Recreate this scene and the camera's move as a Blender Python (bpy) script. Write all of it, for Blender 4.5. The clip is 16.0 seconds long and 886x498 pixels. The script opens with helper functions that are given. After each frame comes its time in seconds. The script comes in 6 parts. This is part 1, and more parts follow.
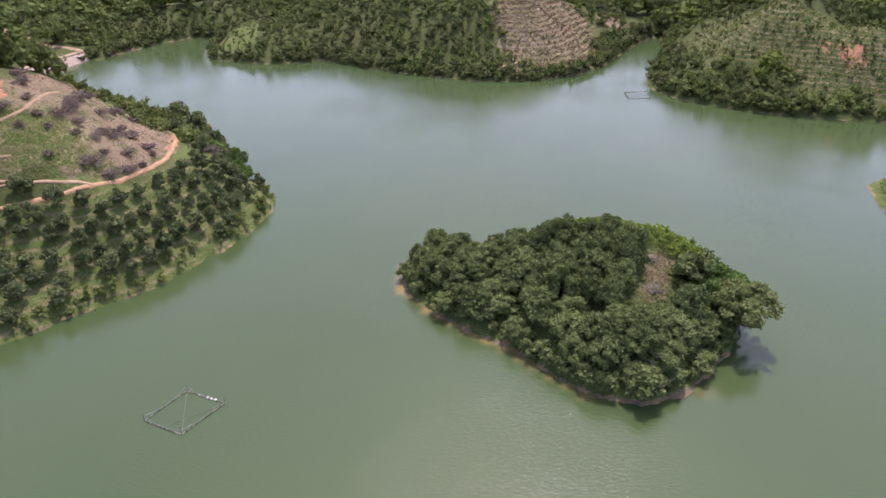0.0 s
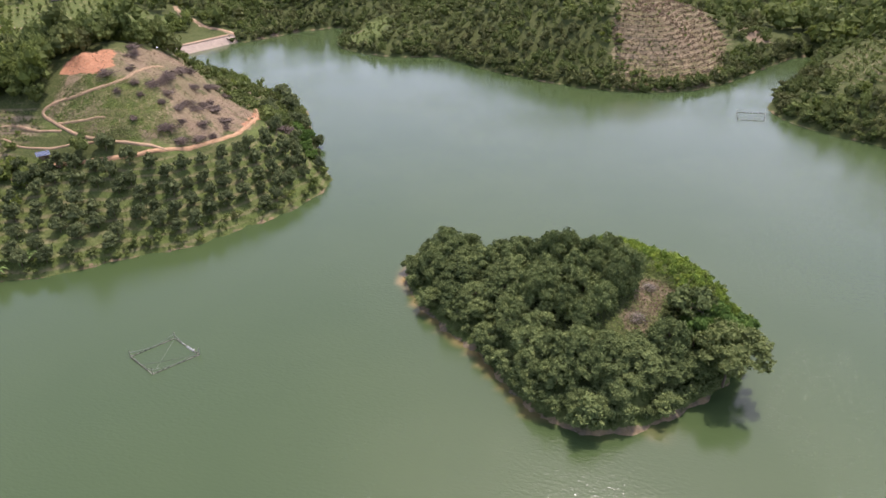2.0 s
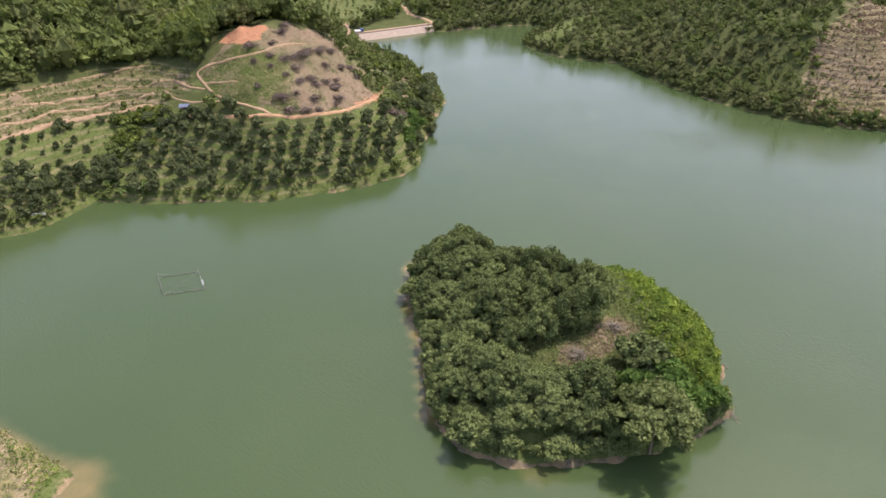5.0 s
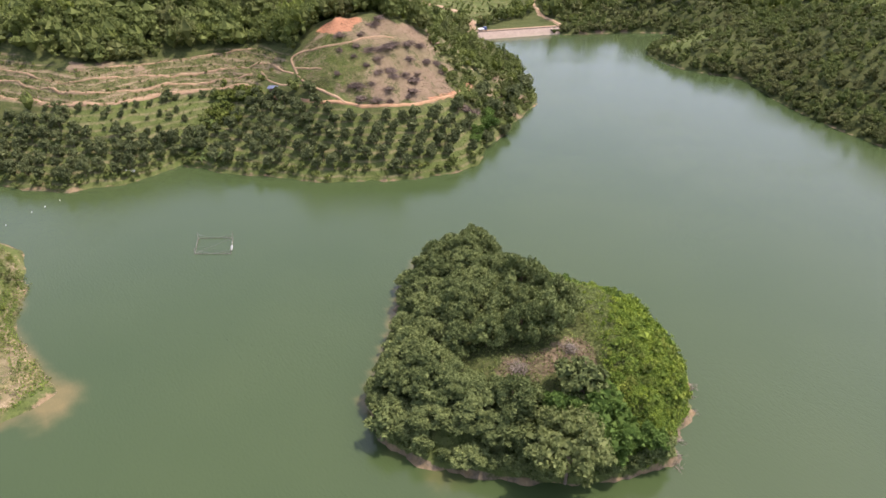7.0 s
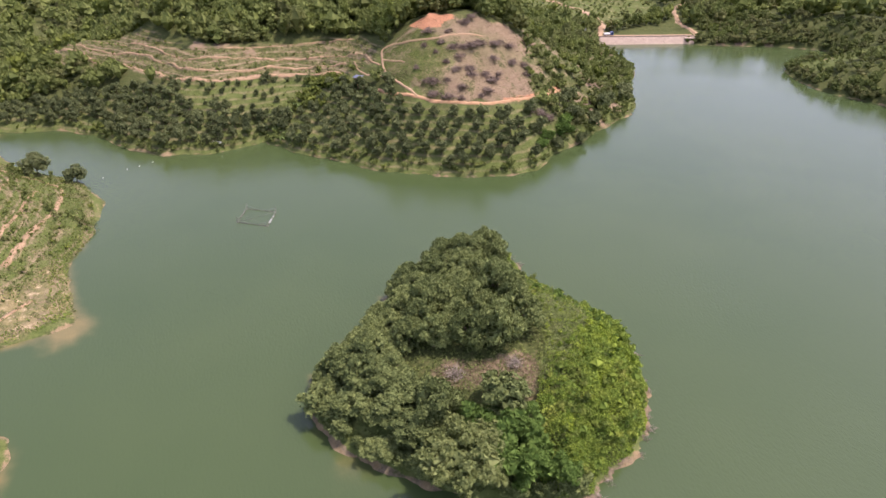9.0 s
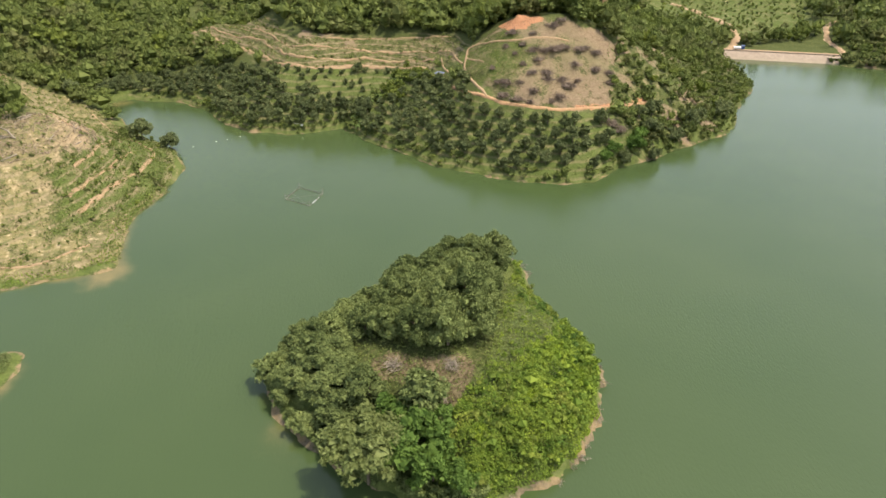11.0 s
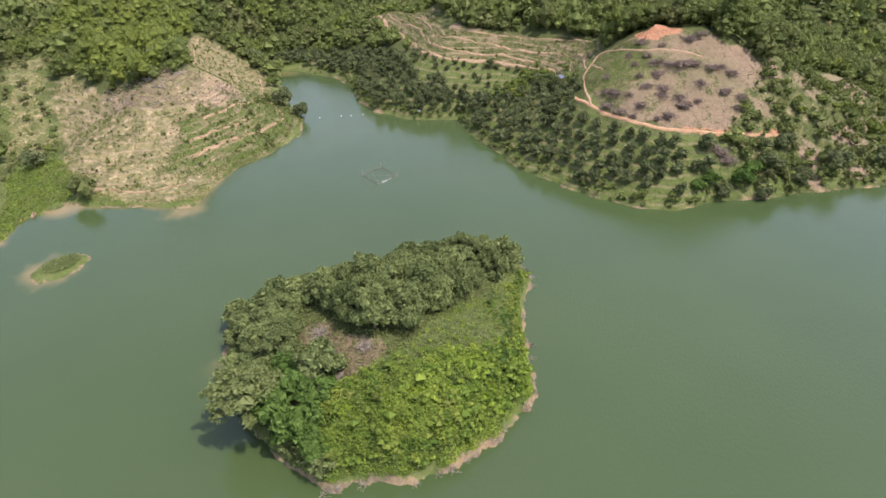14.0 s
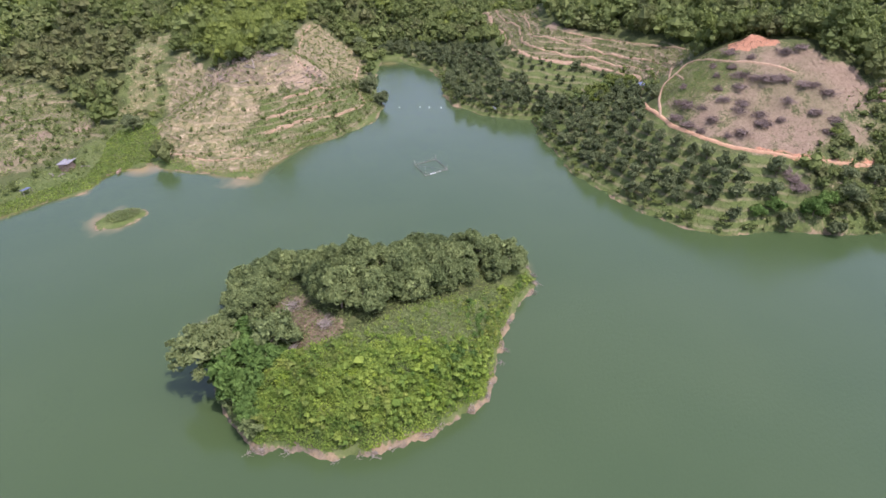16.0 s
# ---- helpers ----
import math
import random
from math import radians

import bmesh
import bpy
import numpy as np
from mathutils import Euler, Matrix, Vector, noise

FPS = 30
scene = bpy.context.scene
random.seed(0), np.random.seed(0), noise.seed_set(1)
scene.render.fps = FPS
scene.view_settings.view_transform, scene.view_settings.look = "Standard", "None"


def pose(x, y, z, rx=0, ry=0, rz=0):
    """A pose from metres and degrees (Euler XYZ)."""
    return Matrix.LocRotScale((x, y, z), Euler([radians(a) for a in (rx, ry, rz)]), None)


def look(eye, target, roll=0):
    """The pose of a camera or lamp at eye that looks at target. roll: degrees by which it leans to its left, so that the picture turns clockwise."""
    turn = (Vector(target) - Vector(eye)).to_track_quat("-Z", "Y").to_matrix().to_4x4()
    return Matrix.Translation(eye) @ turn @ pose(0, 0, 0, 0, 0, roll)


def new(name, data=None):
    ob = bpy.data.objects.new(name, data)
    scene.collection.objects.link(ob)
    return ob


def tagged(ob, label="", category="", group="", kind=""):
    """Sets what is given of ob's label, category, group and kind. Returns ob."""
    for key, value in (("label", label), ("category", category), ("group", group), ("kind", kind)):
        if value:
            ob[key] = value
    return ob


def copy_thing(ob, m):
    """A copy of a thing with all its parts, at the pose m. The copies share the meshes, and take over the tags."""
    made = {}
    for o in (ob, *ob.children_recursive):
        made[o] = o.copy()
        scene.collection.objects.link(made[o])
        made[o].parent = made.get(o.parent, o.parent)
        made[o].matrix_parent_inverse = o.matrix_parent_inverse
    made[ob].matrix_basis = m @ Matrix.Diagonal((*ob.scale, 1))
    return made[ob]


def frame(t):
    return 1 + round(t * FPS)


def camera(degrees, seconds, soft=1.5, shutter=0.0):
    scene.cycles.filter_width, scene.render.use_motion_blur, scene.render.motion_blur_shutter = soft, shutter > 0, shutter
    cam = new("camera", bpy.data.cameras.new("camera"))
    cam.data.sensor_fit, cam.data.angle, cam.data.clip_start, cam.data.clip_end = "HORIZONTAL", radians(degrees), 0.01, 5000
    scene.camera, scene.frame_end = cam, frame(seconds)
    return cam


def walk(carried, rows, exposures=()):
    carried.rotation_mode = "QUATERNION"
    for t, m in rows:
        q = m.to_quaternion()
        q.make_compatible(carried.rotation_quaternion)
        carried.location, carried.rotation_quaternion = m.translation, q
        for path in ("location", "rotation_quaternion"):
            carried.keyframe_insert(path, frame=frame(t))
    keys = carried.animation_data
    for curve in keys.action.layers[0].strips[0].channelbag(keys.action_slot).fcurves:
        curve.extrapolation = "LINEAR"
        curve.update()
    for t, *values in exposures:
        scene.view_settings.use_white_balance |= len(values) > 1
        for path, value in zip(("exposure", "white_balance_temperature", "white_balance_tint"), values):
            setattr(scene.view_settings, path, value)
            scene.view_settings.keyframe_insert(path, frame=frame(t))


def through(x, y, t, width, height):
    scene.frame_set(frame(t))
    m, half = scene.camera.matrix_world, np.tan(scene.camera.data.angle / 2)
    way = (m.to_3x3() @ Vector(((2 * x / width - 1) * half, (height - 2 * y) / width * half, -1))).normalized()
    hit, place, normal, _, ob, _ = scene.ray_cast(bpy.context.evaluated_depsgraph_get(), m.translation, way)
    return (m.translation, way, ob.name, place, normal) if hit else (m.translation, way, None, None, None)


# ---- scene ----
cam = camera(69.07, 16.0, 1.62)
PATH = [
    (0.0, (0.00, 0.00, 70.61), (-0.00, 86.66, 20.71), 0.33),
    (0.5, (7.39, -0.26, 70.78), (1.53, 86.21, 20.89), 0.38),
    (1.0, (14.81, 0.15, 70.81), (3.01, 86.01, 20.92), 0.45),
    (1.5, (22.29, 1.15, 70.89), (4.66, 85.98, 20.96), 0.46),
    (2.0, (29.72, 2.66, 70.98), (6.20, 86.03, 21.02), 0.46),
    (2.5, (37.18, 4.73, 71.00), (7.92, 86.24, 20.99), 0.40),
    (3.0, (44.37, 7.47, 71.08), (9.51, 86.68, 20.97), 0.35),
    (3.5, (51.49, 10.59, 71.06), (11.17, 87.13, 20.91), 0.25),
    (4.0, (58.18, 14.34, 71.02), (12.57, 87.83, 20.84), 0.16),
    (6.5, (86.64, 38.00, 71.34), (19.06, 91.83, 20.99), 0.15),
    (7.0, (91.22, 43.87, 71.23), (20.13, 92.99, 20.90), 0.11),
    (7.5, (95.30, 49.97, 71.17), (21.01, 94.11, 20.85), 0.05),
    (8.0, (98.89, 56.44, 71.07), (21.77, 95.43, 20.73), 0.01),
    (8.5, (102.08, 63.04, 71.07), (22.51, 96.71, 20.71), -0.01),
    (9.0, (104.63, 69.79, 70.88), (22.95, 97.99, 20.55), -0.03),
    (11.5, (112.13, 103.66, 71.15), (25.73, 104.47, 20.82), 0.18),
    (12.0, (112.33, 110.58, 71.21), (26.06, 105.83, 20.86), 0.28),
    (12.5, (111.87, 117.51, 71.11), (26.11, 107.16, 20.74), 0.38),
    (13.0, (111.14, 124.42, 71.00), (26.18, 108.62, 20.66), 0.42),
    (13.5, (109.92, 131.28, 70.99), (26.18, 110.11, 20.60), 0.46),
    (14.0, (108.27, 138.11, 70.95), (26.09, 111.67, 20.47), 0.50),
    (14.5, (106.09, 144.91, 70.97), (25.88, 113.20, 20.35), 0.49),
    (15.0, (103.55, 151.18, 70.89), (25.56, 114.49, 20.19), 0.51),
    (15.5, (100.94, 156.76, 70.80), (25.29, 115.54, 20.03), 0.55),
    (16.0, (98.09, 162.03, 70.81), (25.00, 116.55, 19.93), 0.56),
]
# Seconds, stops, kelvin and tint: the camera's own white balance drifts.
GRADE = [(0.0, 1.01, 6280, 33.0), (1.0, 1.01, 6480, 29.0), (2.0, 1.01, 6520, 28.0), (4.0, 1.01, 6580, 25.0), (7.0, 1.07, 6750, 28.0), (9.0, 1.07, 6750, 34.0), (11.5, 1.05, 7480, 7.0),
         (12.5, 1.05, 7380, 5.0), (13.0, 1.04, 6900, 13.0), (13.5, 1.04, 6620, 19.0), (15.0, 1.04, 6100, 33.0), (16.0, 1.04, 5900, 34.0)]
walk(cam, [(t, look(eye, target, roll)) for t, eye, target, roll in PATH], GRADE)

# ---- light ----
SUN_TO = Vector((0.09, 0.40, 0.913)).normalized()
world = bpy.data.worlds.new("sky")
scene.world = world
world.use_nodes = True
wn = world.node_tree.nodes
sky = wn.new("ShaderNodeTexSky")
sky.sky_type, sky.sun_disc = "NISHITA", False
sky.sun_elevation = math.asin(SUN_TO.z)
sky.sun_rotation = math.atan2(SUN_TO.x, SUN_TO.y)
sky.altitude, sky.air_density, sky.dust_density = 300, 1.2, 3.0
haze = wn.new("ShaderNodeHueSaturation")
haze.inputs["Saturation"].default_value = 0.8
world.node_tree.links.new(sky.outputs[0], haze.inputs["Color"])
world.node_tree.links.new(haze.outputs[0], wn["Background"].inputs[0])
wn["Background"].inputs[1].default_value = 0.15
sun_data = bpy.data.lights.new("sun", "SUN")
sun_data.energy, sun_data.angle, sun_data.color = 2.55, radians(0.6), (1.0, 0.95, 0.87)
sun = new("sun", sun_data)
sun.matrix_world = look(SUN_TO * 300, (0, 0, 0))

# ---- materials ----


class Nodes:
    """A small helper to wire one material's nodes."""

    def __init__(self, name, rough=0.8, spec=0.3):
        self.mat = bpy.data.materials.new(name)
        self.mat.use_nodes = True
        self.tree = self.mat.node_tree
        self.bsdf = self.tree.nodes["Principled BSDF"]
        self.bsdf.inputs["Roughness"].default_value = rough
        self.bsdf.inputs["Specular IOR Level"].default_value = spec

    def add(self, kind, **values):
        n = self.tree.nodes.new(kind)
        for k, v in values.items():
            n.inputs[k.replace("_", " ")].default_value = v
        return n

    def link(self, a, b):
        self.tree.links.new(a, b)

    def where(self):
        return self.add("ShaderNodeTexCoord").outputs["Object"]

    def place(self):
        return self.add("ShaderNodeNewGeometry").outputs["Position"]

    def noise(self, scale, detail=4.0, rough=0.6, coords=None, stretch=None):
        n = self.add("ShaderNodeTexNoise", Scale=scale, Detail=detail, Roughness=rough)
        c = coords or self.place()
        if stretch:
            m = self.add("ShaderNodeMapping")
            m.inputs["Scale"].default_value = stretch
            self.link(c, m.inputs[0])
            c = m.outputs[0]
        self.link(c, n.inputs["Vector"])
        return n.outputs[0]

    def ramp(self, fac, stops):
        r = self.tree.nodes.new("ShaderNodeValToRGB")
        e = r.color_ramp.elements
        while len(e) < len(stops):
            e.new(0.5)
        for item, (p, c) in zip(e, stops):
            item.position, item.color = p, (*c, 1) if len(c) == 3 else c
        self.link(fac, r.inputs[0])
        return r.outputs[0]

    def step(self, value, low, high):
        m = self.add("ShaderNodeMapRange")
        m.interpolation_type = "SMOOTHSTEP"
        m.inputs[1].default_value, m.inputs[2].default_value = low, high
        self.link(value, m.inputs[0])
        return m.outputs[0]

    def math(self, op, a, b=None):
        m = self.tree.nodes.new("ShaderNodeMath")
        m.operation = op
        for k, v in enumerate((a, b)):
            if v is None:
                continue
            if isinstance(v, (int, float)):
                m.inputs[k].default_value = v
            else:
                self.link(v, m.inputs[k])
        return m.outputs[0]

    def mix(self, fac, a, b, kind="MIX"):
        m = self.tree.nodes.new("ShaderNodeMix")
        m.data_type, m.blend_type = "RGBA", kind
        for slot, v in ((0, fac), (6, a), (7, b)):
            if isinstance(v, (int, float)):
                m.inputs[slot].default_value = v
            elif isinstance(v, tuple):
                m.inputs[slot].default_value = (*v, 1)
            else:
                self.link(v, m.inputs[slot])
        return m.outputs[2]

    def attribute(self, name):
        a = self.tree.nodes.new("ShaderNodeAttribute")
        a.attribute_name = name
        return a

    def colour(self, c):
        self.link(c, self.bsdf.inputs["Base Color"])

    def bump(self, h, strength, distance):
        b = self.add("ShaderNodeBump", Strength=strength, Distance=distance)
        self.link(h, b.inputs["Height"])
        self.link(b.outputs[0], self.bsdf.inputs["Normal"])


def leaf_material(name, dark, light, spread=0.5, tint="object", through=0.35):
    """Foliage: each leaf cluster and each plant has a shade of its own."""
    k = Nodes(name, 0.7, 0.1)
    geo = k.add("ShaderNodeNewGeometry")
    leaf = geo.outputs["Random Per Island"]
    own = k.add("ShaderNodeObjectInfo").outputs["Random"] if tint == "object" else k.attribute("tint").outputs["Fac"]
    patch = k.noise(0.35, 2.0)
    v = k.math("ADD", k.math("MULTIPLY", leaf, spread), k.math("MULTIPLY", own, 0.5))
    v = k.math("ADD", v, k.math("MULTIPLY", k.math("SUBTRACT", patch, 0.5), 0.5))
    c = k.ramp(v, [(0.0, dark), (0.55, tuple((a + b) / 2 for a, b in zip(dark, light))), (1.0, light)])
    if tint != "object":
        kind = k.attribute("hue").outputs["Fac"]
        c = k.mix(k.step(kind, 0.45, 0.0), c, (0.98, 0.84, 1.08), "MULTIPLY")
        c = k.mix(k.step(kind, 0.55, 1.0), c, (1.06, 1.06, 0.74), "MULTIPLY")
    k.colour(c)
    t = k.add("ShaderNodeBsdfTranslucent")
    k.link(c, t.inputs[0])
    m = k.add("ShaderNodeMixShader")
    m.inputs[0].default_value = through
    k.link(k.bsdf.outputs[0], m.inputs[1])
    k.link(t.outputs[0], m.inputs[2])
    k.link(m.outputs[0], k.tree.nodes["Material Output"].inputs[0])
    return k.mat


def plain_material(name, a, b, scale, rough=0.8, bump=0.0, metal=0.0):
    k = Nodes(name, rough)
    n = k.noise(scale, 6.0, 0.65, k.where())
    k.colour(k.ramp(n, [(0.3, a), (0.7, b)]))
    k.bsdf.inputs["Metallic"].default_value = metal
    if bump:
        k.bump(n, 0.5, bump)
    return k.mat


def ground_material():
    """Land cover: forest floor, pasture, dry clearing, bare soil, red earth, mud and dirt track, broken up by noise."""
    k = Nodes("earth_and_grass", 0.95, 0.1)
    a, b = k.attribute("cover_a"), k.attribute("cover_b")
    sa, sb = k.add("ShaderNodeSeparateColor"), k.add("ShaderNodeSeparateColor")
    k.link(a.outputs["Color"], sa.inputs[0])
    k.link(b.outputs["Color"], sb.inputs[0])
    fine, mid, wide = k.noise(1.6, 8.0, 0.7), k.noise(0.28, 5.0, 0.65), k.noise(0.05, 4.0)
    ragged = k.math("ADD", k.math("MULTIPLY", k.math("SUBTRACT", mid, 0.5), 1.1), k.math("MULTIPLY", k.math("SUBTRACT", fine, 0.5), 0.7))

    def cover(mask, soft=0.12):
        return k.step(k.math("ADD", mask, ragged), 0.5 - soft, 0.5 + soft)

    floor_ = k.ramp(fine, [(0.3, (0.035, 0.05, 0.016)), (0.55, (0.07, 0.085, 0.028)), (0.75, (0.12, 0.11, 0.05))])
    grass = k.mix(k.step(mid, 0.35, 0.7), k.ramp(fine, [(0.3, (0.050, 0.076, 0.020)), (0.7, (0.104, 0.134, 0.036))]),
                  k.ramp(fine, [(0.3, (0.072, 0.094, 0.030)), (0.7, (0.132, 0.148, 0.054))]))
    rise = k.add("ShaderNodeSeparateXYZ")
    k.link(k.add("ShaderNodeNewGeometry").outputs["Normal"], rise.inputs[0])
    steep = k.math("ADD", rise.outputs[2], k.math("MULTIPLY", ragged, 0.25))
    dry = k.mix(k.step(mid, 0.38, 0.62), k.ramp(fine, [(0.25, (0.135, 0.117, 0.052)), (0.7, (0.275, 0.228, 0.115))]),
                k.ramp(fine, [(0.3, (0.07, 0.085, 0.028)), (0.7, (0.15, 0.148, 0.065))]))
    spots = k.noise(0.55, 6.0, 0.72)
    dry = k.mix(k.step(spots, 0.53, 0.60), dry, k.ramp(fine, [(0.3, (0.055, 0.075, 0.022)), (0.7, (0.12, 0.13, 0.05))]))
    dry = k.mix(k.step(spots, 0.445, 0.365), dry, k.ramp(fine, [(0.3, (0.27, 0.217, 0.125)), (0.7, (0.44, 0.362, 0.228))]))
    dry = k.mix(k.step(steep, 0.86, 0.72), dry, k.ramp(fine, [(0.25, (0.22, 0.165, 0.095)), (0.75, (0.42, 0.33, 0.21))]))
    soil = k.mix(k.step(wide, 0.4, 0.65), k.ramp(fine, [(0.25, (0.135, 0.098, 0.062)), (0.75, (0.27, 0.205, 0.135))]),
                 k.ramp(fine, [(0.25, (0.115, 0.10, 0.052)), (0.75, (0.215, 0.18, 0.105))]))
    red = k.ramp(fine, [(0.25, (0.28, 0.122, 0.062)), (0.75, (0.45, 0.245, 0.14))])
    mud = k.mix(k.step(mid, 0.4, 0.6), k.ramp(fine, [(0.25, (0.075, 0.062, 0.040)), (0.75, (0.18, 0.150, 0.100))]), k.ramp(fine, [(0.25, (0.140, 0.104, 0.054)), (0.75, (0.280, 0.212, 0.122))]))
    track = k.ramp(fine, [(0.25, (0.30, 0.21, 0.13)), (0.75, (0.45, 0.34, 0.23))])
    c = k.mix(cover(sa.outputs[0], 0.2), floor_, grass)
    c = k.mix(cover(sa.outputs[1]), c, dry)
    c = k.mix(cover(sa.outputs[2], 0.2), c, soil)
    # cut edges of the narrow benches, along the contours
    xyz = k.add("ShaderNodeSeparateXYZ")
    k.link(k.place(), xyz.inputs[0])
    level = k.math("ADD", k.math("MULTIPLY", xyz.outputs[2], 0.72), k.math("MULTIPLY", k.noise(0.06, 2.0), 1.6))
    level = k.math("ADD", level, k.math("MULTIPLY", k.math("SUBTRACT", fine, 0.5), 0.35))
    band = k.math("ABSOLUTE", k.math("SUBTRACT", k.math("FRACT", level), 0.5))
    edge = k.math("MULTIPLY", k.step(band, 0.22, 0.10), k.step(k.math("ADD", mid, k.math("MULTIPLY", fine, 0.3)), 0.38, 0.72))
    edge = k.math("MULTIPLY", edge, b.outputs["Alpha"])
    c = k.mix(edge, c, k.ramp(fine, [(0.25, (0.17, 0.13, 0.078)), (0.75, (0.33, 0.262, 0.168))]))
    # a darker olive band along the upper side of each edge
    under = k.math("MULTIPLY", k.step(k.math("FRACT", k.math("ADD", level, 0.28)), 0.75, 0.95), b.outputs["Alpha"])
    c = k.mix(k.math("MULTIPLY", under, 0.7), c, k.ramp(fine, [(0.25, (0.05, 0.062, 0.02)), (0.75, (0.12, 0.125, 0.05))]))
    c = k.mix(cover(sb.outputs[0]), c, red)
    c = k.mix(cover(sb.outputs[1]), c, mud)
    c = k.mix(cover(sb.outputs[2], 0.08), c, track)
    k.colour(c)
    k.bump(k.math("ADD", fine, k.math("MULTIPLY", mid, 1.5)), 0.6, 0.25)
    return k.mat


def water_material():
    """Turbid green reservoir water: an opaque body colour with silt near the banks, under a rippled surface."""
    k = Nodes("green_lake_water", 0.12, 0.65)
    k.bsdf.inputs["IOR"].default_value = 1.33
    silt = k.attribute("silt").outputs["Fac"]
    wide = k.noise(0.012, 3.0)
    body = k.ramp(wide, [(0.3, (0.038, 0.064, 0.0225)), (0.7, (0.049, 0.0745, 0.0272))])
    patch = k.math("ADD", silt, k.math("MULTIPLY", k.math("SUBTRACT", k.noise(0.25, 4.0), 0.5), 0.35))
    k.colour(k.mix(k.step(patch, 0.15, 1.05), body, (0.25, 0.18, 0.075)))
    ripple = k.noise(1.1, 3.0, 0.55, None, (1.0, 2.2, 1.0))
    swell = k.noise(0.22, 2.0, 0.5, None, (1.0, 1.8, 1.0))
    gust = k.step(k.noise(0.018, 2.0), 0.38, 0.62)
    h = k.math("ADD", k.math("MULTIPLY", ripple, k.math("ADD", k.math("MULTIPLY", gust, 0.7), 0.3)), k.math("MULTIPLY", swell, 0.25))
    crest = k.step(k.noise(1.7, 2.0, 0.6, None, (0.8, 2.4, 1.0)), 0.60, 0.74)
    h = k.math("ADD", h, k.math("MULTIPLY", k.math("MULTIPLY", crest, k.attribute("ruffle").outputs["Fac"]), 0.8))
    k.bump(h, 0.29, 0.22)
    return k.mat


GROUND, WATER = ground_material(), water_material()
BARK = plain_material("grey_brown_bark", (0.10, 0.075, 0.05), (0.22, 0.18, 0.13), 3.0, 0.9, 0.03)
LEAF = leaf_material("dull_green_leaves", (0.053, 0.078, 0.026), (0.212, 0.260, 0.090), 0.55, "object", 0.12)
LEAF_PALE = leaf_material("pale_green_leaves", (0.112, 0.145, 0.047), (0.305, 0.355, 0.135))
LEAF_LUSH = leaf_material("lush_green_leaves", (0.054, 0.106, 0.023), (0.165, 0.265, 0.060))
LEAF_ORCHARD = leaf_material("dark_orchard_leaves", (0.066, 0.088, 0.036), (0.200, 0.236, 0.100))
LEAF_BLADE = leaf_material("banana_leaves", (0.085, 0.140, 0.036), (0.185, 0.260, 0.082), 0.4, "object", 0.2)
LEAF_FOREST = leaf_material("mixed_forest_leaves", (0.076, 0.106, 0.030), (0.228, 0.275, 0.082), 0.42, "tint")
LEAF_VINE = leaf_material("bright_vine_leaves", (0.054, 0.116, 0.022), (0.325, 0.415, 0.066), 0.35, "tint", 0.3)
LEAF_SLOPE = leaf_material("pale_slope_grass", (0.088, 0.128, 0.040), (0.250, 0.285, 0.110), 0.3, "tint", 0.2)
LEAF_ROWS = leaf_material("dark_row_leaves", (0.064, 0.084, 0.034), (0.175, 0.208, 0.088), 0.5, "tint")
LEAF_DRY = leaf_material("dry_brown_litter", (0.16, 0.125, 0.078), (0.36, 0.29, 0.185), 0.6, "tint", 0.1)
LEAF_GREY = leaf_material("felled_grey_brush", (0.16, 0.125, 0.090), (0.33, 0.262, 0.19), 0.6, "tint", 0.0)
LEAF_BROWN = leaf_material("brown_dry_grass", (0.100, 0.075, 0.046), (0.235, 0.178, 0.112), 0.5, "tint", 0.1)
TWIG = leaf_material("dry_purple_grey_twigs", (0.105, 0.080, 0.063), (0.235, 0.186, 0.148), 0.6, "object", 0.0)
DEADWOOD = plain_material("weathered_dead_wood", (0.15, 0.13, 0.10), (0.30, 0.265, 0.205), 2.0, 0.9)
CONCRETE = plain_material("weathered_concrete", (0.235, 0.185, 0.14), (0.335, 0.275, 0.21), 0.6, 0.9, 0.02)
ROAD = plain_material("pale_dirt_road", (0.235, 0.158, 0.090), (0.345, 0.248, 0.150), 0.8, 0.95, 0.03)
REDROAD = plain_material("red_dirt_road", (0.275, 0.162, 0.084), (0.40, 0.258, 0.145), 0.8, 0.95, 0.03)
BAMBOO = plain_material("weathered_bamboo", (0.18, 0.170, 0.13), (0.30, 0.280, 0.225), 4.0, 0.7)
ROPE = plain_material("wet_net_rope", (0.14, 0.16, 0.125), (0.23, 0.25, 0.20), 6.0, 0.8)
WHITE = plain_material("white_foam_float", (0.70, 0.70, 0.68), (0.82, 0.82, 0.80), 5.0, 0.6)
TIN = plain_material("weathered_tin_sheet", (0.13, 0.13, 0.127), (0.27, 0.265, 0.255), 1.2, 0.85, 0.01)
PLANK = plain_material("weathered_planks", (0.20, 0.14, 0.09), (0.36, 0.27, 0.19), 3.0, 0.85, 0.01)
TARP = plain_material("faded_blue_tarp", (0.05, 0.07, 0.12), (0.15, 0.18, 0.24), 2.0, 0.8, 0.02)
BLUE_PAINT = plain_material("blue_truck_paint", (0.06, 0.10, 0.24), (0.09, 0.14, 0.30), 2.0, 0.35)
TILES = plain_material("orange_roof_tiles", (0.36, 0.14, 0.07), (0.50, 0.23, 0.12), 2.0, 0.85)
# near-black for tyres, glass and floats, and for shade in the sluice mouth
DARK = plain_material("dark_parts_and_shade", (0.02, 0.02, 0.02), (0.05, 0.045, 0.04), 3.0, 0.9)

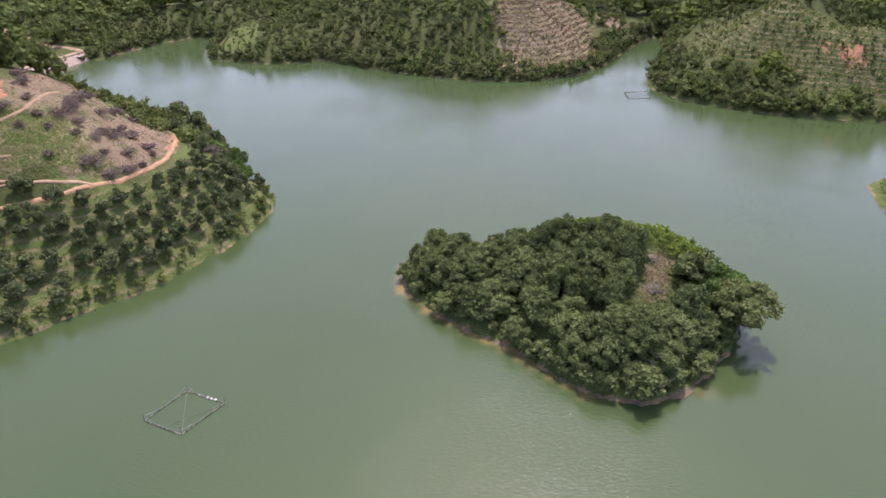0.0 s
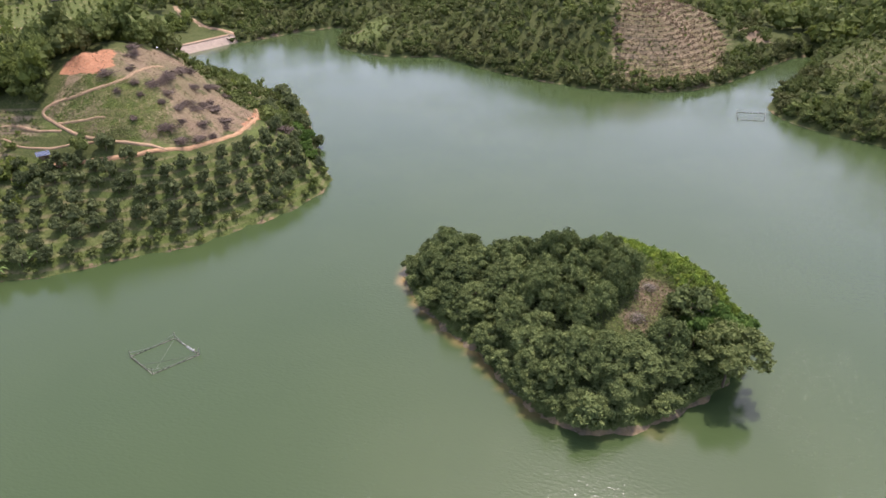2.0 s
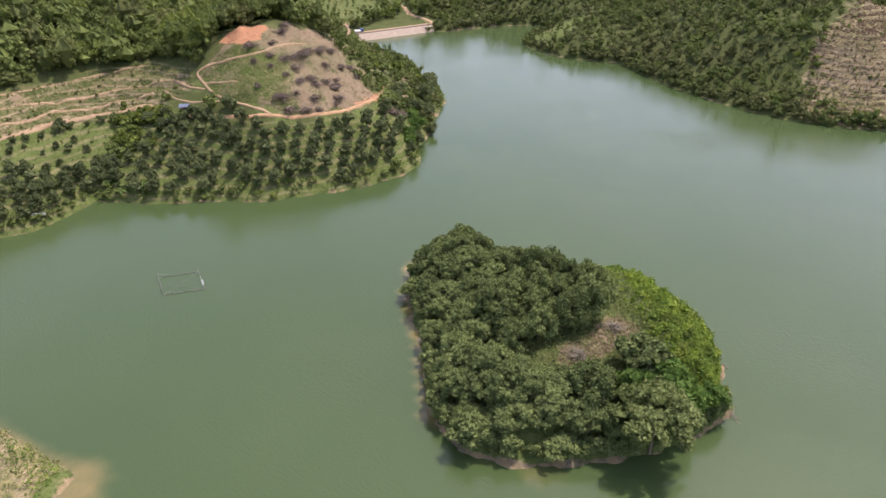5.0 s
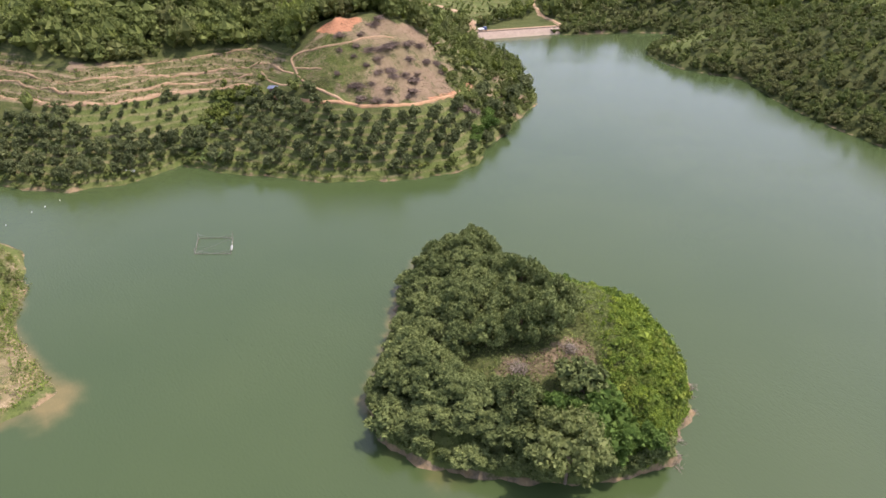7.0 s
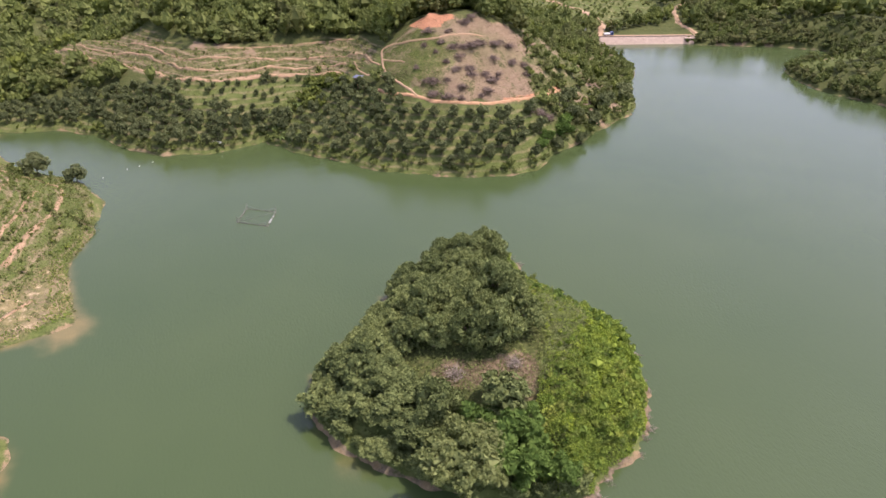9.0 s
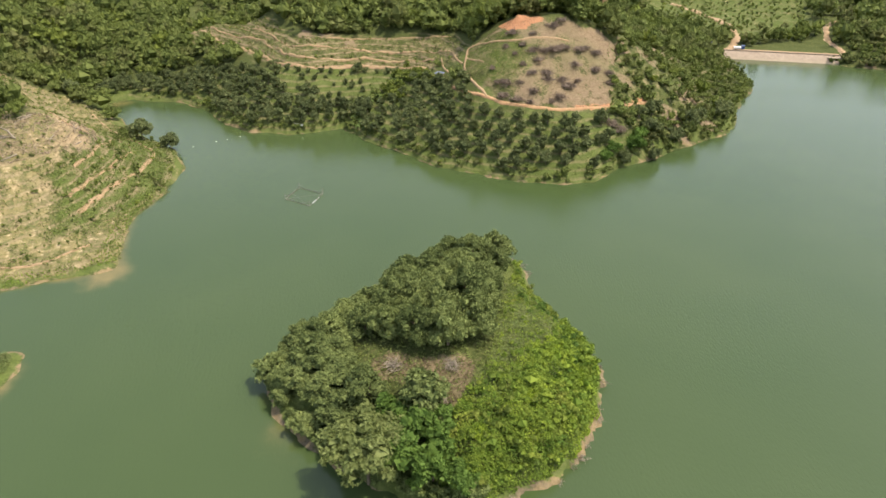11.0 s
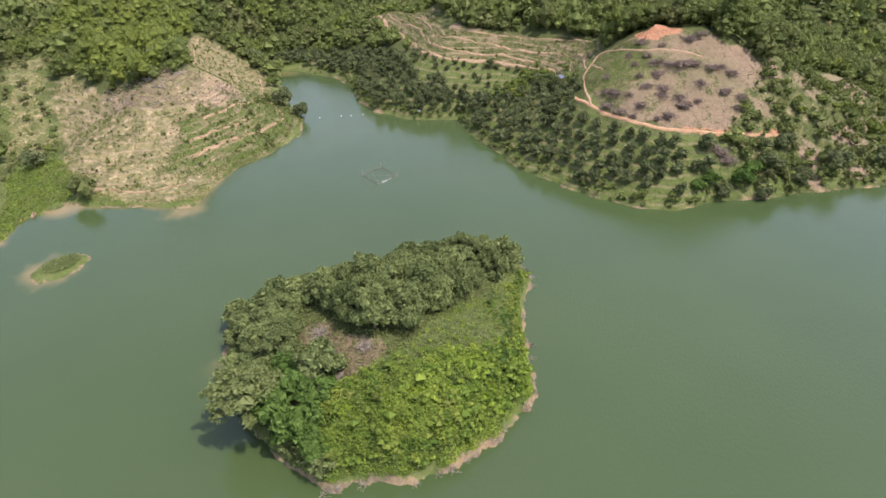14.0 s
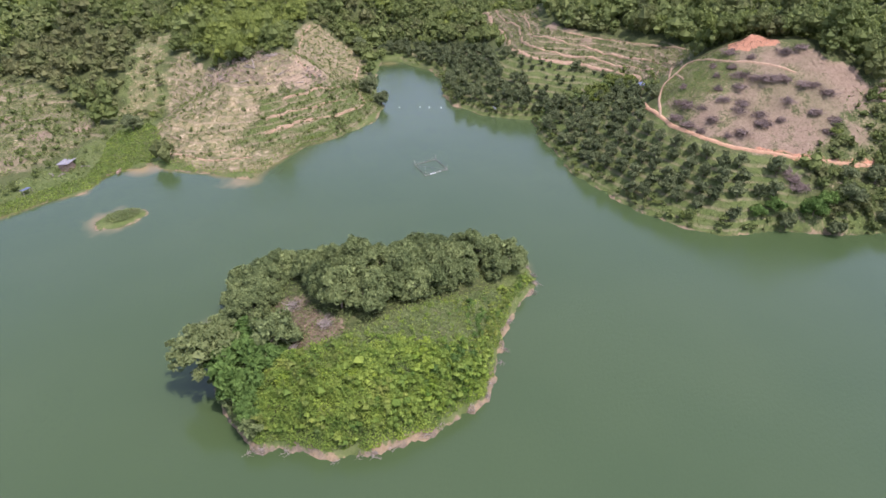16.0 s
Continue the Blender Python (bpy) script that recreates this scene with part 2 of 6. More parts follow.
# ---- the lie of the land ----
LAKE_A = [(58, -12), (41, 5), (29, 6), (22, 9), (15, 4), (9, 3), (4, 7), (1, 6), (2, 12), (0, 18), (-3, 25), (-4, 31), (-7, 37), (-15, 36),
          (-22, 34), (-32, 33), (-43, 36), (-52, 37), (-60, 37), (-69, 33), (-75, 30), (-84, 20), (-93, 11), (-108, 2), (-121, -6), (-126, 0),
          (-123, 8), (-122, 18), (-114, 28), (-109, 32), (-97, 40), (-92, 46), (-88, 50), (-87, 57), (-85, 64), (-87, 72), (-90, 79), (-84, 83),
          (-77, 87), (-70, 95), (-64, 101), (-56, 107), (-52, 116), (-47, 123)]
LAKE_B = [(-44, 131), (-42, 140), (-43, 149), (-51, 157), (-56, 166), (-60, 174), (-66, 182), (-74, 197), (-82, 206), (-99, 215), (-124, 233),
          (-158, 243), (-172, 243), (-164, 268), (-157, 288), (-152, 291), (-146, 305), (-138, 322), (-126, 336), (-114, 334), (-111, 319),
          (-110, 303), (-104, 292), (-88, 285), (-72, 283), (-54, 290), (-33, 277), (-18, 269), (-2, 263), (18, 257), (38, 259), (55, 267)]
LAKE_C = [(68, 281), (83, 306), (101, 335), (113, 346), (108, 325), (98, 298), (86, 271), (80, 252), (83, 240), (95, 228), (106, 222),
          (120, 215), (137, 212), (150, 209), (200, 203), (250, 180), (262, 90), (225, -30), (150, -70), (90, -48)]
ISLAND = [(-8, 107), (-1, 98), (6, 92), (11, 89), (18, 82), (23, 77), (28, 75), (33, 74.5), (40, 78), (46, 84), (53, 92), (56, 99), (58, 106),
          (55, 111), (53, 117), (48, 122), (41, 126), (32, 129), (25, 127), (16, 124), (6, 121.5), (-1, 122), (-5, 119), (-8, 115)]
ISLET = [(32, 28.5), (30, 25.5), (26, 24), (22, 25.5), (19.5, 29), (20.5, 31.5), (25, 33), (29.5, 31.5)]
EAST_SPIT = [(119, 162), (113, 157), (110.5, 150), (109, 142), (114, 134), (124, 131), (133, 139), (135, 152), (128, 162)]


def edge_distance(xs, ys, ring):
    """Signed distance to a closed outline, positive inside."""
    best = np.full(xs.shape, 1e9)
    inside = np.zeros(xs.shape, bool)
    for (ax, ay), (bx, by) in zip(ring, ring[1:] + ring[:1]):
        ex, ey = bx - ax, by - ay
        s = np.clip(((xs - ax) * ex + (ys - ay) * ey) / (ex * ex + ey * ey), 0, 1)
        best = np.minimum(best, (xs - ax - s * ex) ** 2 + (ys - ay - s * ey) ** 2)
        if ay != by:
            inside ^= ((ay > ys) != (by > ys)) & (xs < ex * (ys - ay) / ey + ax)
    return np.sqrt(best) * np.where(inside, 1, -1)


def wobble(xs, ys, size, seed=0):
    """Smooth noise about -1 to 1 from a few crossed waves."""
    rng = np.random.RandomState(seed)
    total = 0
    for k in range(7):
        turn, lag, f = rng.uniform(0, 6.283), rng.uniform(0, 6.283), rng.uniform(0.7, 1.6) * 6.283 / size
        total = total + np.sin((xs * np.cos(turn) + ys * np.sin(turn)) * f + lag + 0.8 * np.sin((ys * np.cos(turn) - xs * np.sin(turn)) * f * 0.6))
    return total / 4.5
# Hills: centre x, y, spread along x and y, height.
WEST_HILLS = [(-103, 140, 26, 30, 14.8), (-80, 130, 30, 24, 10.4), (-110, 175, 28, 24, 12.8), (-130, 100, 40, 34, -3.0), (-120, 64, 22, 22, 6.6), (-148, 50, 30, 26, 4.2), (-175, 110, 60, 60, 32.3), (-70, 165, 16, 16, 2.8), (-97, 118, 14, 14, -3.3), (-170, 60, 17, 17, 10.6), (-200, 100, 17, 17, 10.1), (-160, 170, 17, 17, 6.9), (-56, 158, 17, 17, 6.8), (-112, 152, 16, 16, 4.0), (-92, 157, 13, 13, 2.2), (-145, 202, 16, 14, 4.0), (-176, 22, 15, 15, 5.0)]
NORTH_HILLS = [(20, 298, 34, 24, 11.3), (-50, 325, 40, 26, 3.0), (-15, 292, 20, 18, 1.1), (60, 340, 40, 30, 7.9), (0, 345, 50, 40, 26.4), (128, 262, 20, 22, 17.7), (150, 240, 34, 22, 5.9), (120, 345, 36, 30, 7.2), (165, 300, 40, 40, 26.2), (-120, 355, 50, 30, 11.2), (-190, 315, 40, 30, 4.3), (40, 296, 16, 16, 6.9), (-60, 360, 17, 17, 6.2), (160, 240, 17, 17, 12.4), (150, 280, 17, 17, 9.9), (-81, 302, 17, 17, 5.2), (98, 250, 17, 17, 4.8), (113, 308, 17, 17, 4.8)]
SOUTH_HILLS = [(-170, -5, 34, 30, 0.8), (-52, 5, 22, 16, 14.0), (-62, -20, 26, 20, 13.7), (-95, -38, 28, 20, 7.0), (-45, -60, 36, 26, 7.9), (-120, -80, 50, 40, 18.0), (-35, 14, 13, 13, 4.1), (-190, -60, 50, 40, 14.4), (-60, -110, 17, 17, 15.3), (-146, -34, 17, 17, -10.0), (-15, -55, 17, 17, -4.7), (-20, 0, 17, 17, 5.3), (-26, -23, 17, 17, -4.6), (-158, 28, 20, 20, 4.0), (-175, 5, 20, 20, 3.0)]
LAKE = LAKE_A + LAKE_B + LAKE_C

# Outlines of the land cover.
SCAR = [(-103, 120.5), (-105, 129), (-107, 137), (-103, 143), (-99, 147), (-101, 153), (-100, 159), (-100, 165), (-95, 166.5), (-89, 163.5), (-82, 162), (-75, 163.5), (-69.5, 160), (-66, 148), (-66, 134), (-72, 125), (-80, 121), (-92, 117.5)]
SCAR_GREEN = [(-103, 121), (-99, 132), (-88, 138), (-80.5, 136), (-76, 130), (-72, 126), (-80, 121), (-91, 118)]
RED_CUT = [(-96.5, 132.5), (-106, 131.5), (-108, 142), (-101, 143.5), (-94.5, 138)]
STRIP = [(-190, 2), (-178, 30), (-160, 47), (-146, 54), (-136, 60), (-131, 72), (-133, 91), (-130, 109), (-124, 118), (-107, 121), (-102, 118), (-105, 109), (-114, 95), (-115, 83), (-112, 68), (-117, 55), (-134, 44), (-150, 30), (-165, 12)]
HEADLAND = [(-2, 8), (-9, -4), (-26, -20), (-44, -42), (-52, -40), (-44, -24), (-41.5, -6), (-50, 6.5), (-85, -18), (-99, -33), (-119, -40), (-117, -20), (-110, -6), (-90, 12), (-72, 33), (-44, 38), (-30, 34), (-8, 38), (-1, 18)]
HEAD_GREEN = [(-72, 33), (-44, 38), (-30, 33), (-20, 28), (-17, 21), (-28, 18), (-34, 14), (-40, 16), (-52, 17), (-66, 12), (-80, 8), (-92, 10)]
SOUTH_SLOPE = [(-14, -98), (-16, -60), (-4, -18), (17, -12), (34, -13), (60, -40), (20, -100)]
VALLEY = [(6, 4), (-2, 6), (-11, -6), (-28, -24), (-46, -46), (-72, -66), (-60, -76), (-22, -40), (-4, -18), (20, -10), (44, -6), (40, 7)]
N_TERRACE = [(24, 350), (22.8, 314), (20.9, 289), (25.1, 275.6), (26.5, 258), (41, 260.5), (60, 271), (66.7, 291), (71, 320), (62, 345), (42, 365)]
NE_TERRACE = [(124, 310), (105.5, 296), (101, 273.5), (104.3, 252), (113.4, 245.6), (120.2, 244), (123, 236), (131.5, 226), (162, 216), (168, 228), (150, 258), (140.9, 267.2), (135, 285)]
EAST_SCRUB = [(-66, 161), (-55, 162), (-58, 172), (-72, 196), (-98, 214), (-124, 232), (-158, 242), (-170, 228), (-134, 192), (-112, 172), (-102, 166), (-98, 164), (-84, 163), (-72, 159)]
BRIGHT_WOOD = [(-46, -14), (-52, 4), (-68, -10), (-98, -34), (-120, -42), (-150, -70), (-90, -90), (-62, -50), (-50, -30)]
GREY_WOOD = [(-20, -40), (-40, -38), (-62, -62), (-56, -110), (-30, -130), (-10, -90)]
FELLED = [(-45, -22), (-46, -10), (-53, 5), (-57, 10), (-68, 9), (-63, 17), (-49, 18), (-39, 14), (-32, 8), (-32, -4), (-40, -18)]
NE_RED = [(139, 246), (147, 243), (155, 231), (150, 226), (141, 233)]
MEADOW = [(-117, 56), (-111, 74), (-113, 95), (-104, 108), (-94, 106), (-96, 91), (-101, 75), (-105, 59)]
ORCHARD = [(-122, -16), (-140, -6), (-138, 20), (-130, 40), (-116, 54), (-112, 68), (-115, 84), (-112, 97), (-102, 109), (-86, 114), (-74, 120), (-65, 130), (-63, 145), (-67, 159),
           (-56, 161), (-42, 149), (-41, 140), (-46, 123), (-56, 106), (-77, 86), (-90, 78), (-84, 64), (-88, 49), (-109, 31), (-123, 17), (-127, 0)]
FAR_FIELD = [(-190, 262), (-200, 300), (-260, 330), (-330, 320), (-340, 240), (-250, 235)]
CAPE_MEADOW = [(-109, 303), (-106, 314), (-103, 328), (-98, 338), (-92, 330), (-88, 312), (-84, 299), (-91, 290), (-104, 294)]
# Bare openings in the scrub: x, y, radius.
GAPS = [(-141.5, 202, 8), (-129.8, 201.6, 5.5), (-152.3, 235.4, 5), (-118, 187, 5), (-104, 182, 4.5),  (-142, 194, 3), (-97, 166, 4), (-100.3, 171.9, 3), (-91.3, 192, 3.5), (-85.9, 168.5, 3), (-79, 182.5, 4.5), (-70, 183, 3), (-130, 201, 5), (-111, 200, 5.5), (-78.6, 196, 3.5), (-148, 233, 4), (-136, 218, 4.5), (-95.6, 195.8, 4.5), (-121, 208, 3.5)]
ISLE_CLEAR = [(35, 91.5), (34.5, 95.5), (37, 101), (37.5, 107), (41, 107), (48.5, 101.5), (46, 99.8), (42, 101), (40.5, 96), (39, 91.5)]
SHORE_GRASS = [(17, 8.5), (24, 7.5), (40, 5), (50, -4), (42, 0), (30, 1), (18, 2.5), (8, -5), (0, -14), (-6, -18), (-12, -12), (-10, -2), (-1, 7), (5, 5)]
ISLE_SLOPE = [(-7, 118), (3, 119), (18, 114.5), (29, 111.5), (37, 109.5), (43, 105.5), (49, 102), (54, 100), (59, 104), (57, 112), (50, 124), (32, 132), (-2, 124)]


def smooth(v, low, high):
    s = np.clip((v - low) / (high - low), 0, 1)
    return s * s * (3 - 2 * s)


def mask(xs, ys, ring, soft=2.0, ragged=2.0, seed=0):
    d = edge_distance(xs, ys, ring)
    if ragged:
        d = d + ragged * wobble(xs, ys, 14, seed + 3) + 0.4 * ragged * wobble(xs, ys, 5, seed + 4)
    return smooth(d, -soft, soft)


def raw_height(xs, ys):
    d = -edge_distance(xs, ys, LAKE) + 0.7 * wobble(xs, ys, 11, 1) + 0.35 * wobble(xs, ys, 4, 2)
    on = np.maximum(d, 0)
    h = 1.0 - np.exp(-on / 1.6) + 0.05 * np.minimum(on, 40)
    rise = 1 - np.exp(-on / 9)
    for a, b, p, q, top in WEST_HILLS + NORTH_HILLS + SOUTH_HILLS:
        h = h + rise * top * np.exp(-(((xs - a) / p) ** 2 + ((ys - b) / q) ** 2))
    away = smooth(np.hypot(xs + 30, ys - 130), 230, 520)
    h = h + away * rise * (26 + 16 * wobble(xs, ys, 170, 5))
    h = h + 2.0 * np.maximum(0, 1 - np.abs(xs + 103.5 + 0.3 * (ys - 137)) / 2.4) * np.maximum(0, 1 - np.abs(ys - 137) / 4.5) - 2.4 * np.exp(-(((xs + 106.5) / 2.2) ** 2 + ((ys - 142.5) / 2.4) ** 2))
    h = h + smooth(on, 3, 15) * (0.5 * wobble(xs, ys, 19, 6) + 0.2 * wobble(xs, ys, 7, 7))
    h = np.where(d > 0, np.maximum(h, 0.06), np.maximum(d * 0.35, -4))
    for ring, top, run, jag in ((ISLAND, 10.8, 11, 0.7), (ISLET, 1.5, 5, 0.4), (EAST_SPIT, 5, 10, 0.6)):
        e = edge_distance(xs, ys, ring) + jag * wobble(xs, ys, 6, 8) + 0.4 * jag * wobble(xs, ys, 2.5, 9)
        if ring is ISLAND:
            run = 11 - 4.5 * smooth(edge_distance(xs, ys, ISLE_SLOPE), -3, 4)
        up = top * (1 - np.exp(-np.maximum(e, 0) / run)) * ((0.6 + 0.4 * smooth(xs, 0, 34)) if ring is ISLAND else 1)
        h = np.where(e > 0, np.maximum(up, 0.03), np.maximum(h, np.maximum(e * 0.25, -4)))
    return h


def spread(stops, steps, out):
    """Even steps between the stops, then ever longer ones out to the horizon."""
    core = np.concatenate([np.linspace(a, b, int((b - a) / s), endpoint=False) for a, b, s in zip(stops, stops[1:], steps)] + [[stops[-1]]])
    s, a, b = steps[0], [core[0]], [core[-1]]
    while b[-1] < out:
        s *= 1.16
        a.append(a[-1] - s)
        b.append(b[-1] + s)
    return np.concatenate([a[:0:-1], core, b[1:]])


def bench_height(xs, ys):
    """The ground with its benches cut in."""
    h = raw_height(xs, ys)
    for ring, tall, seed, cut in ((HEADLAND, 1.5, 11, 0.7), (STRIP, 1.9, 12, 0.9), (N_TERRACE, 1.5, 13, 0.9), (NE_TERRACE, 1.6, 14, 0.9)):
        m = cut * mask(xs, ys, ring, 3, 1.5, seed) * smooth(h, 1.0, 2.5)
        q = h / tall + 0.25 * wobble(xs, ys, 40, seed)
        bench = h + tall * (smooth(q - np.floor(q), 0.45, 1.0) - (q - np.floor(q)))
        h = h + m * (bench - h)
    return h


GRID_X, GRID_Y = spread((-236, -12, 61, 172), (1.25, 0.65, 1.25), 2600), spread((-108, 70, 133, 366), (1.25, 0.65, 1.25), 2600)
GRID_Z = bench_height(*np.meshgrid(GRID_X, GRID_Y))


def height(xs, ys):
    """Height of the ground sheet, between its corners."""
    xs, ys = np.asarray(xs, float), np.asarray(ys, float)
    i = np.clip(np.searchsorted(GRID_X, xs) - 1, 0, len(GRID_X) - 2)
    j = np.clip(np.searchsorted(GRID_Y, ys) - 1, 0, len(GRID_Y) - 2)
    u = np.clip((xs - GRID_X[i]) / (GRID_X[i + 1] - GRID_X[i]), 0, 1)
    v = np.clip((ys - GRID_Y[j]) / (GRID_Y[j + 1] - GRID_Y[j]), 0, 1)
    low = GRID_Z[j, i] * (1 - u) + GRID_Z[j, i + 1] * u
    return low * (1 - v) + (GRID_Z[j + 1, i] * (1 - u) + GRID_Z[j + 1, i + 1] * u) * v


def ground_at(x, y):
    return float(height(np.array([x]), np.array([y]))[0])


def quick_mesh(name, verts, faces, material, smooth_faces=False):
    """A mesh from arrays of corners and of faces that all have the same number of corners."""
    verts, faces = np.asarray(verts, np.float32), np.asarray(faces, np.int32)
    me = bpy.data.meshes.new(name)
    n, k = faces.shape
    me.vertices.add(len(verts))
    me.vertices.foreach_set("co", verts.ravel())
    me.loops.add(n * k)
    me.loops.foreach_set("vertex_index", faces.ravel())
    me.polygons.add(n)
    me.polygons.foreach_set("loop_start", np.arange(0, n * k, k, dtype=np.int32))
    me.polygons.foreach_set("use_smooth", np.full(n, smooth_faces, bool))
    me.materials.append(material)
    me.update(calc_edges=True)
    return me


def put_float(me, name, values, domain="POINT"):
    a = me.attributes.new(name, "FLOAT", domain)
    a.data.foreach_set("value", np.asarray(values, np.float32).ravel())


def put_colour(me, name, r, g, b, alpha=None):
    a = me.attributes.new(name, "FLOAT_COLOR", "POINT")
    a.data.foreach_set("color", np.stack([r, g, b, np.ones_like(r) if alpha is None else alpha], -1).astype(np.float32).ravel())


def sheet(xs, ys):
    gx, gy = np.meshgrid(xs, ys)
    n, m = gx.shape
    i = np.arange(n * m).reshape(n, m)
    quads = np.stack([i[:-1, :-1], i[:-1, 1:], i[1:, 1:], i[1:, :-1]], -1).reshape(-1, 4)
    return gx.ravel(), gy.ravel(), quads


# Dirt tracks: name, width, red or pale, and the line.
TRACKS = [
    ("red_road", 0.75, REDROAD, [(-97, 109), (-85.3, 114.7), (-78.5, 118), (-73, 122.8), (-67.7, 130.4), (-65.6, 140.5), (-66.9, 149), (-68.6, 157.8), (-74, 166), (-81.2, 174.7)]),
    ("hill_track", 0.55, ROAD, [(-72.5, 123.5), (-80.1, 120.4), (-87.8, 118.8), (-93, 118.3), (-100, 119.8), (-104.6, 120.6), (-102.8, 123.8), (-96, 127), (-91, 133.6), (-90.6, 140), (-92, 145.5), (-91.5, 151)]),
    ("orchard_road", 1.2, ROAD, [(-181, 8), (-163, 23.5), (-152, 28.9), (-143, 40.3), (-134, 44.9), (-131.3, 48.9), (-122, 52.5), (-115.5, 60.1), (-112.8, 69.5), (-114.5, 76.3), (-116.4, 85.3), (-114.7, 95.7), (-109, 106.4), (-106, 107.3)]),
    ("second_track", 0.5, ROAD, [(-178, 16), (-157.2, 31.9), (-143.5, 47.5), (-138.9, 48.7), (-130, 54.4), (-122.5, 57.8), (-118, 65.5), (-118.5, 75.4), (-119.3, 82.5), (-121.4, 88.2), (-117.9, 100.4), (-110.3, 109.8)]),
    ("third_track", 0.45, ROAD, [(-172, 27), (-156, 40), (-147.6, 48.1), (-134.5, 55.7), (-125.8, 60), (-124, 69.9), (-125.6, 84), (-122.6, 101.8), (-111.8, 115.3), (-104.4, 116.7), (-97, 118.3)]),
    ("upper_track", 0.45, ROAD, [(-130, 72), (-131, 82), (-131.6, 90.9), (-130.8, 100.2), (-129.1, 109.7), (-122.9, 116.9)]),
    ("link_track", 0.4, ROAD, [(-109, 112.3), (-104.8, 112.4), (-97.8, 113.3), (-87.3, 118.6)]),
    ("green_path", 0.4, ROAD, [(-99.2, 119.6), (-94, 121.5), (-89, 124)]),
    ("headland_track", 0.7, ROAD, [(-26.3, 22.8), (-33, 24.2), (-39, 25), (-49.6, 27.4), (-57.9, 28.1), (-66, 27.4), (-70.3, 25.5), (-75, 18), (-82, 11), (-103, -4)]),
    ("headland_path", 0.5, ROAD, [(-30, 19.8), (-38.6, 21.9), (-49.4, 22.1), (-62.1, 22.8)]),
    ("headland_bench", 0.45, ROAD, [(-39.6, 18.1), (-50, 18.4), (-67.7, 16.6)]),
    ("headland_loop", 0.45, ROAD, [(-111.7, -35.9), (-98, -28), (-85.8, -18.4), (-70, -3), (-55.6, 9), (-60.8, 13.5)]),
    ("foot_path", 0.5, ROAD, [(-1.5, 6.8), (-4.7, 10.1), (-6.4, 22.3), (-14.9, 29.2)]),
    ("field_track", 2.0, REDROAD, [(-345, 231), (-305.7, 226.8), (-271.4, 220.1)]),
    ("field_lane", 1.6, ROAD, [(-298, 225.6), (-315.1, 243.5), (-322.9, 253.2), (-342.9, 253.8)]),
    ("shed_path", 1.0, ROAD, [(-92, 111), (-97, 108.5), (-100, 104)]),
    ("hill_road", 1.9, ROAD, [(-160, 294.5), (-169, 294.7), (-183.8, 297.3), (-190, 301), (-198.5, 305.5), (-212, 319), (-223.4, 333)]),
    ("valley_road", 2.5, ROAD, [(-172, 243), (-196, 262), (-230, 272), (-280, 262)]),
]


def resample(line, step):
    p = np.array(line, float)
    # round the corners
    for _ in range(2):
        q = np.repeat(p, 2, 0)[1:-1].reshape(-1, 2, 2)
        p = np.vstack([p[:1], np.stack([q[:, 0] * 0.75 + q[:, 1] * 0.25, q[:, 0] * 0.25 + q[:, 1] * 0.75], 1).reshape(-1, 2), p[-1:]])
    d = np.r_[0, np.cumsum(np.hypot(*np.diff(p, axis=0).T))]
    s = np.linspace(0, d[-1], max(2, int(d[-1] / step)))
    return np.stack([np.interp(s, d, p[:, 0]), np.interp(s, d, p[:, 1])], -1)


def line_distance(xs, ys, line):
    best = np.full(xs.shape, 1e9)
    for (ax, ay), (bx, by) in zip(line, line[1:]):
        ex, ey = bx - ax, by - ay
        s = np.clip(((xs - ax) * ex + (ys - ay) * ey) / (ex * ex + ey * ey), 0, 1)
        best = np.minimum(best, np.hypot(xs - ax - s * ex, ys - ay - s * ey))
    return best


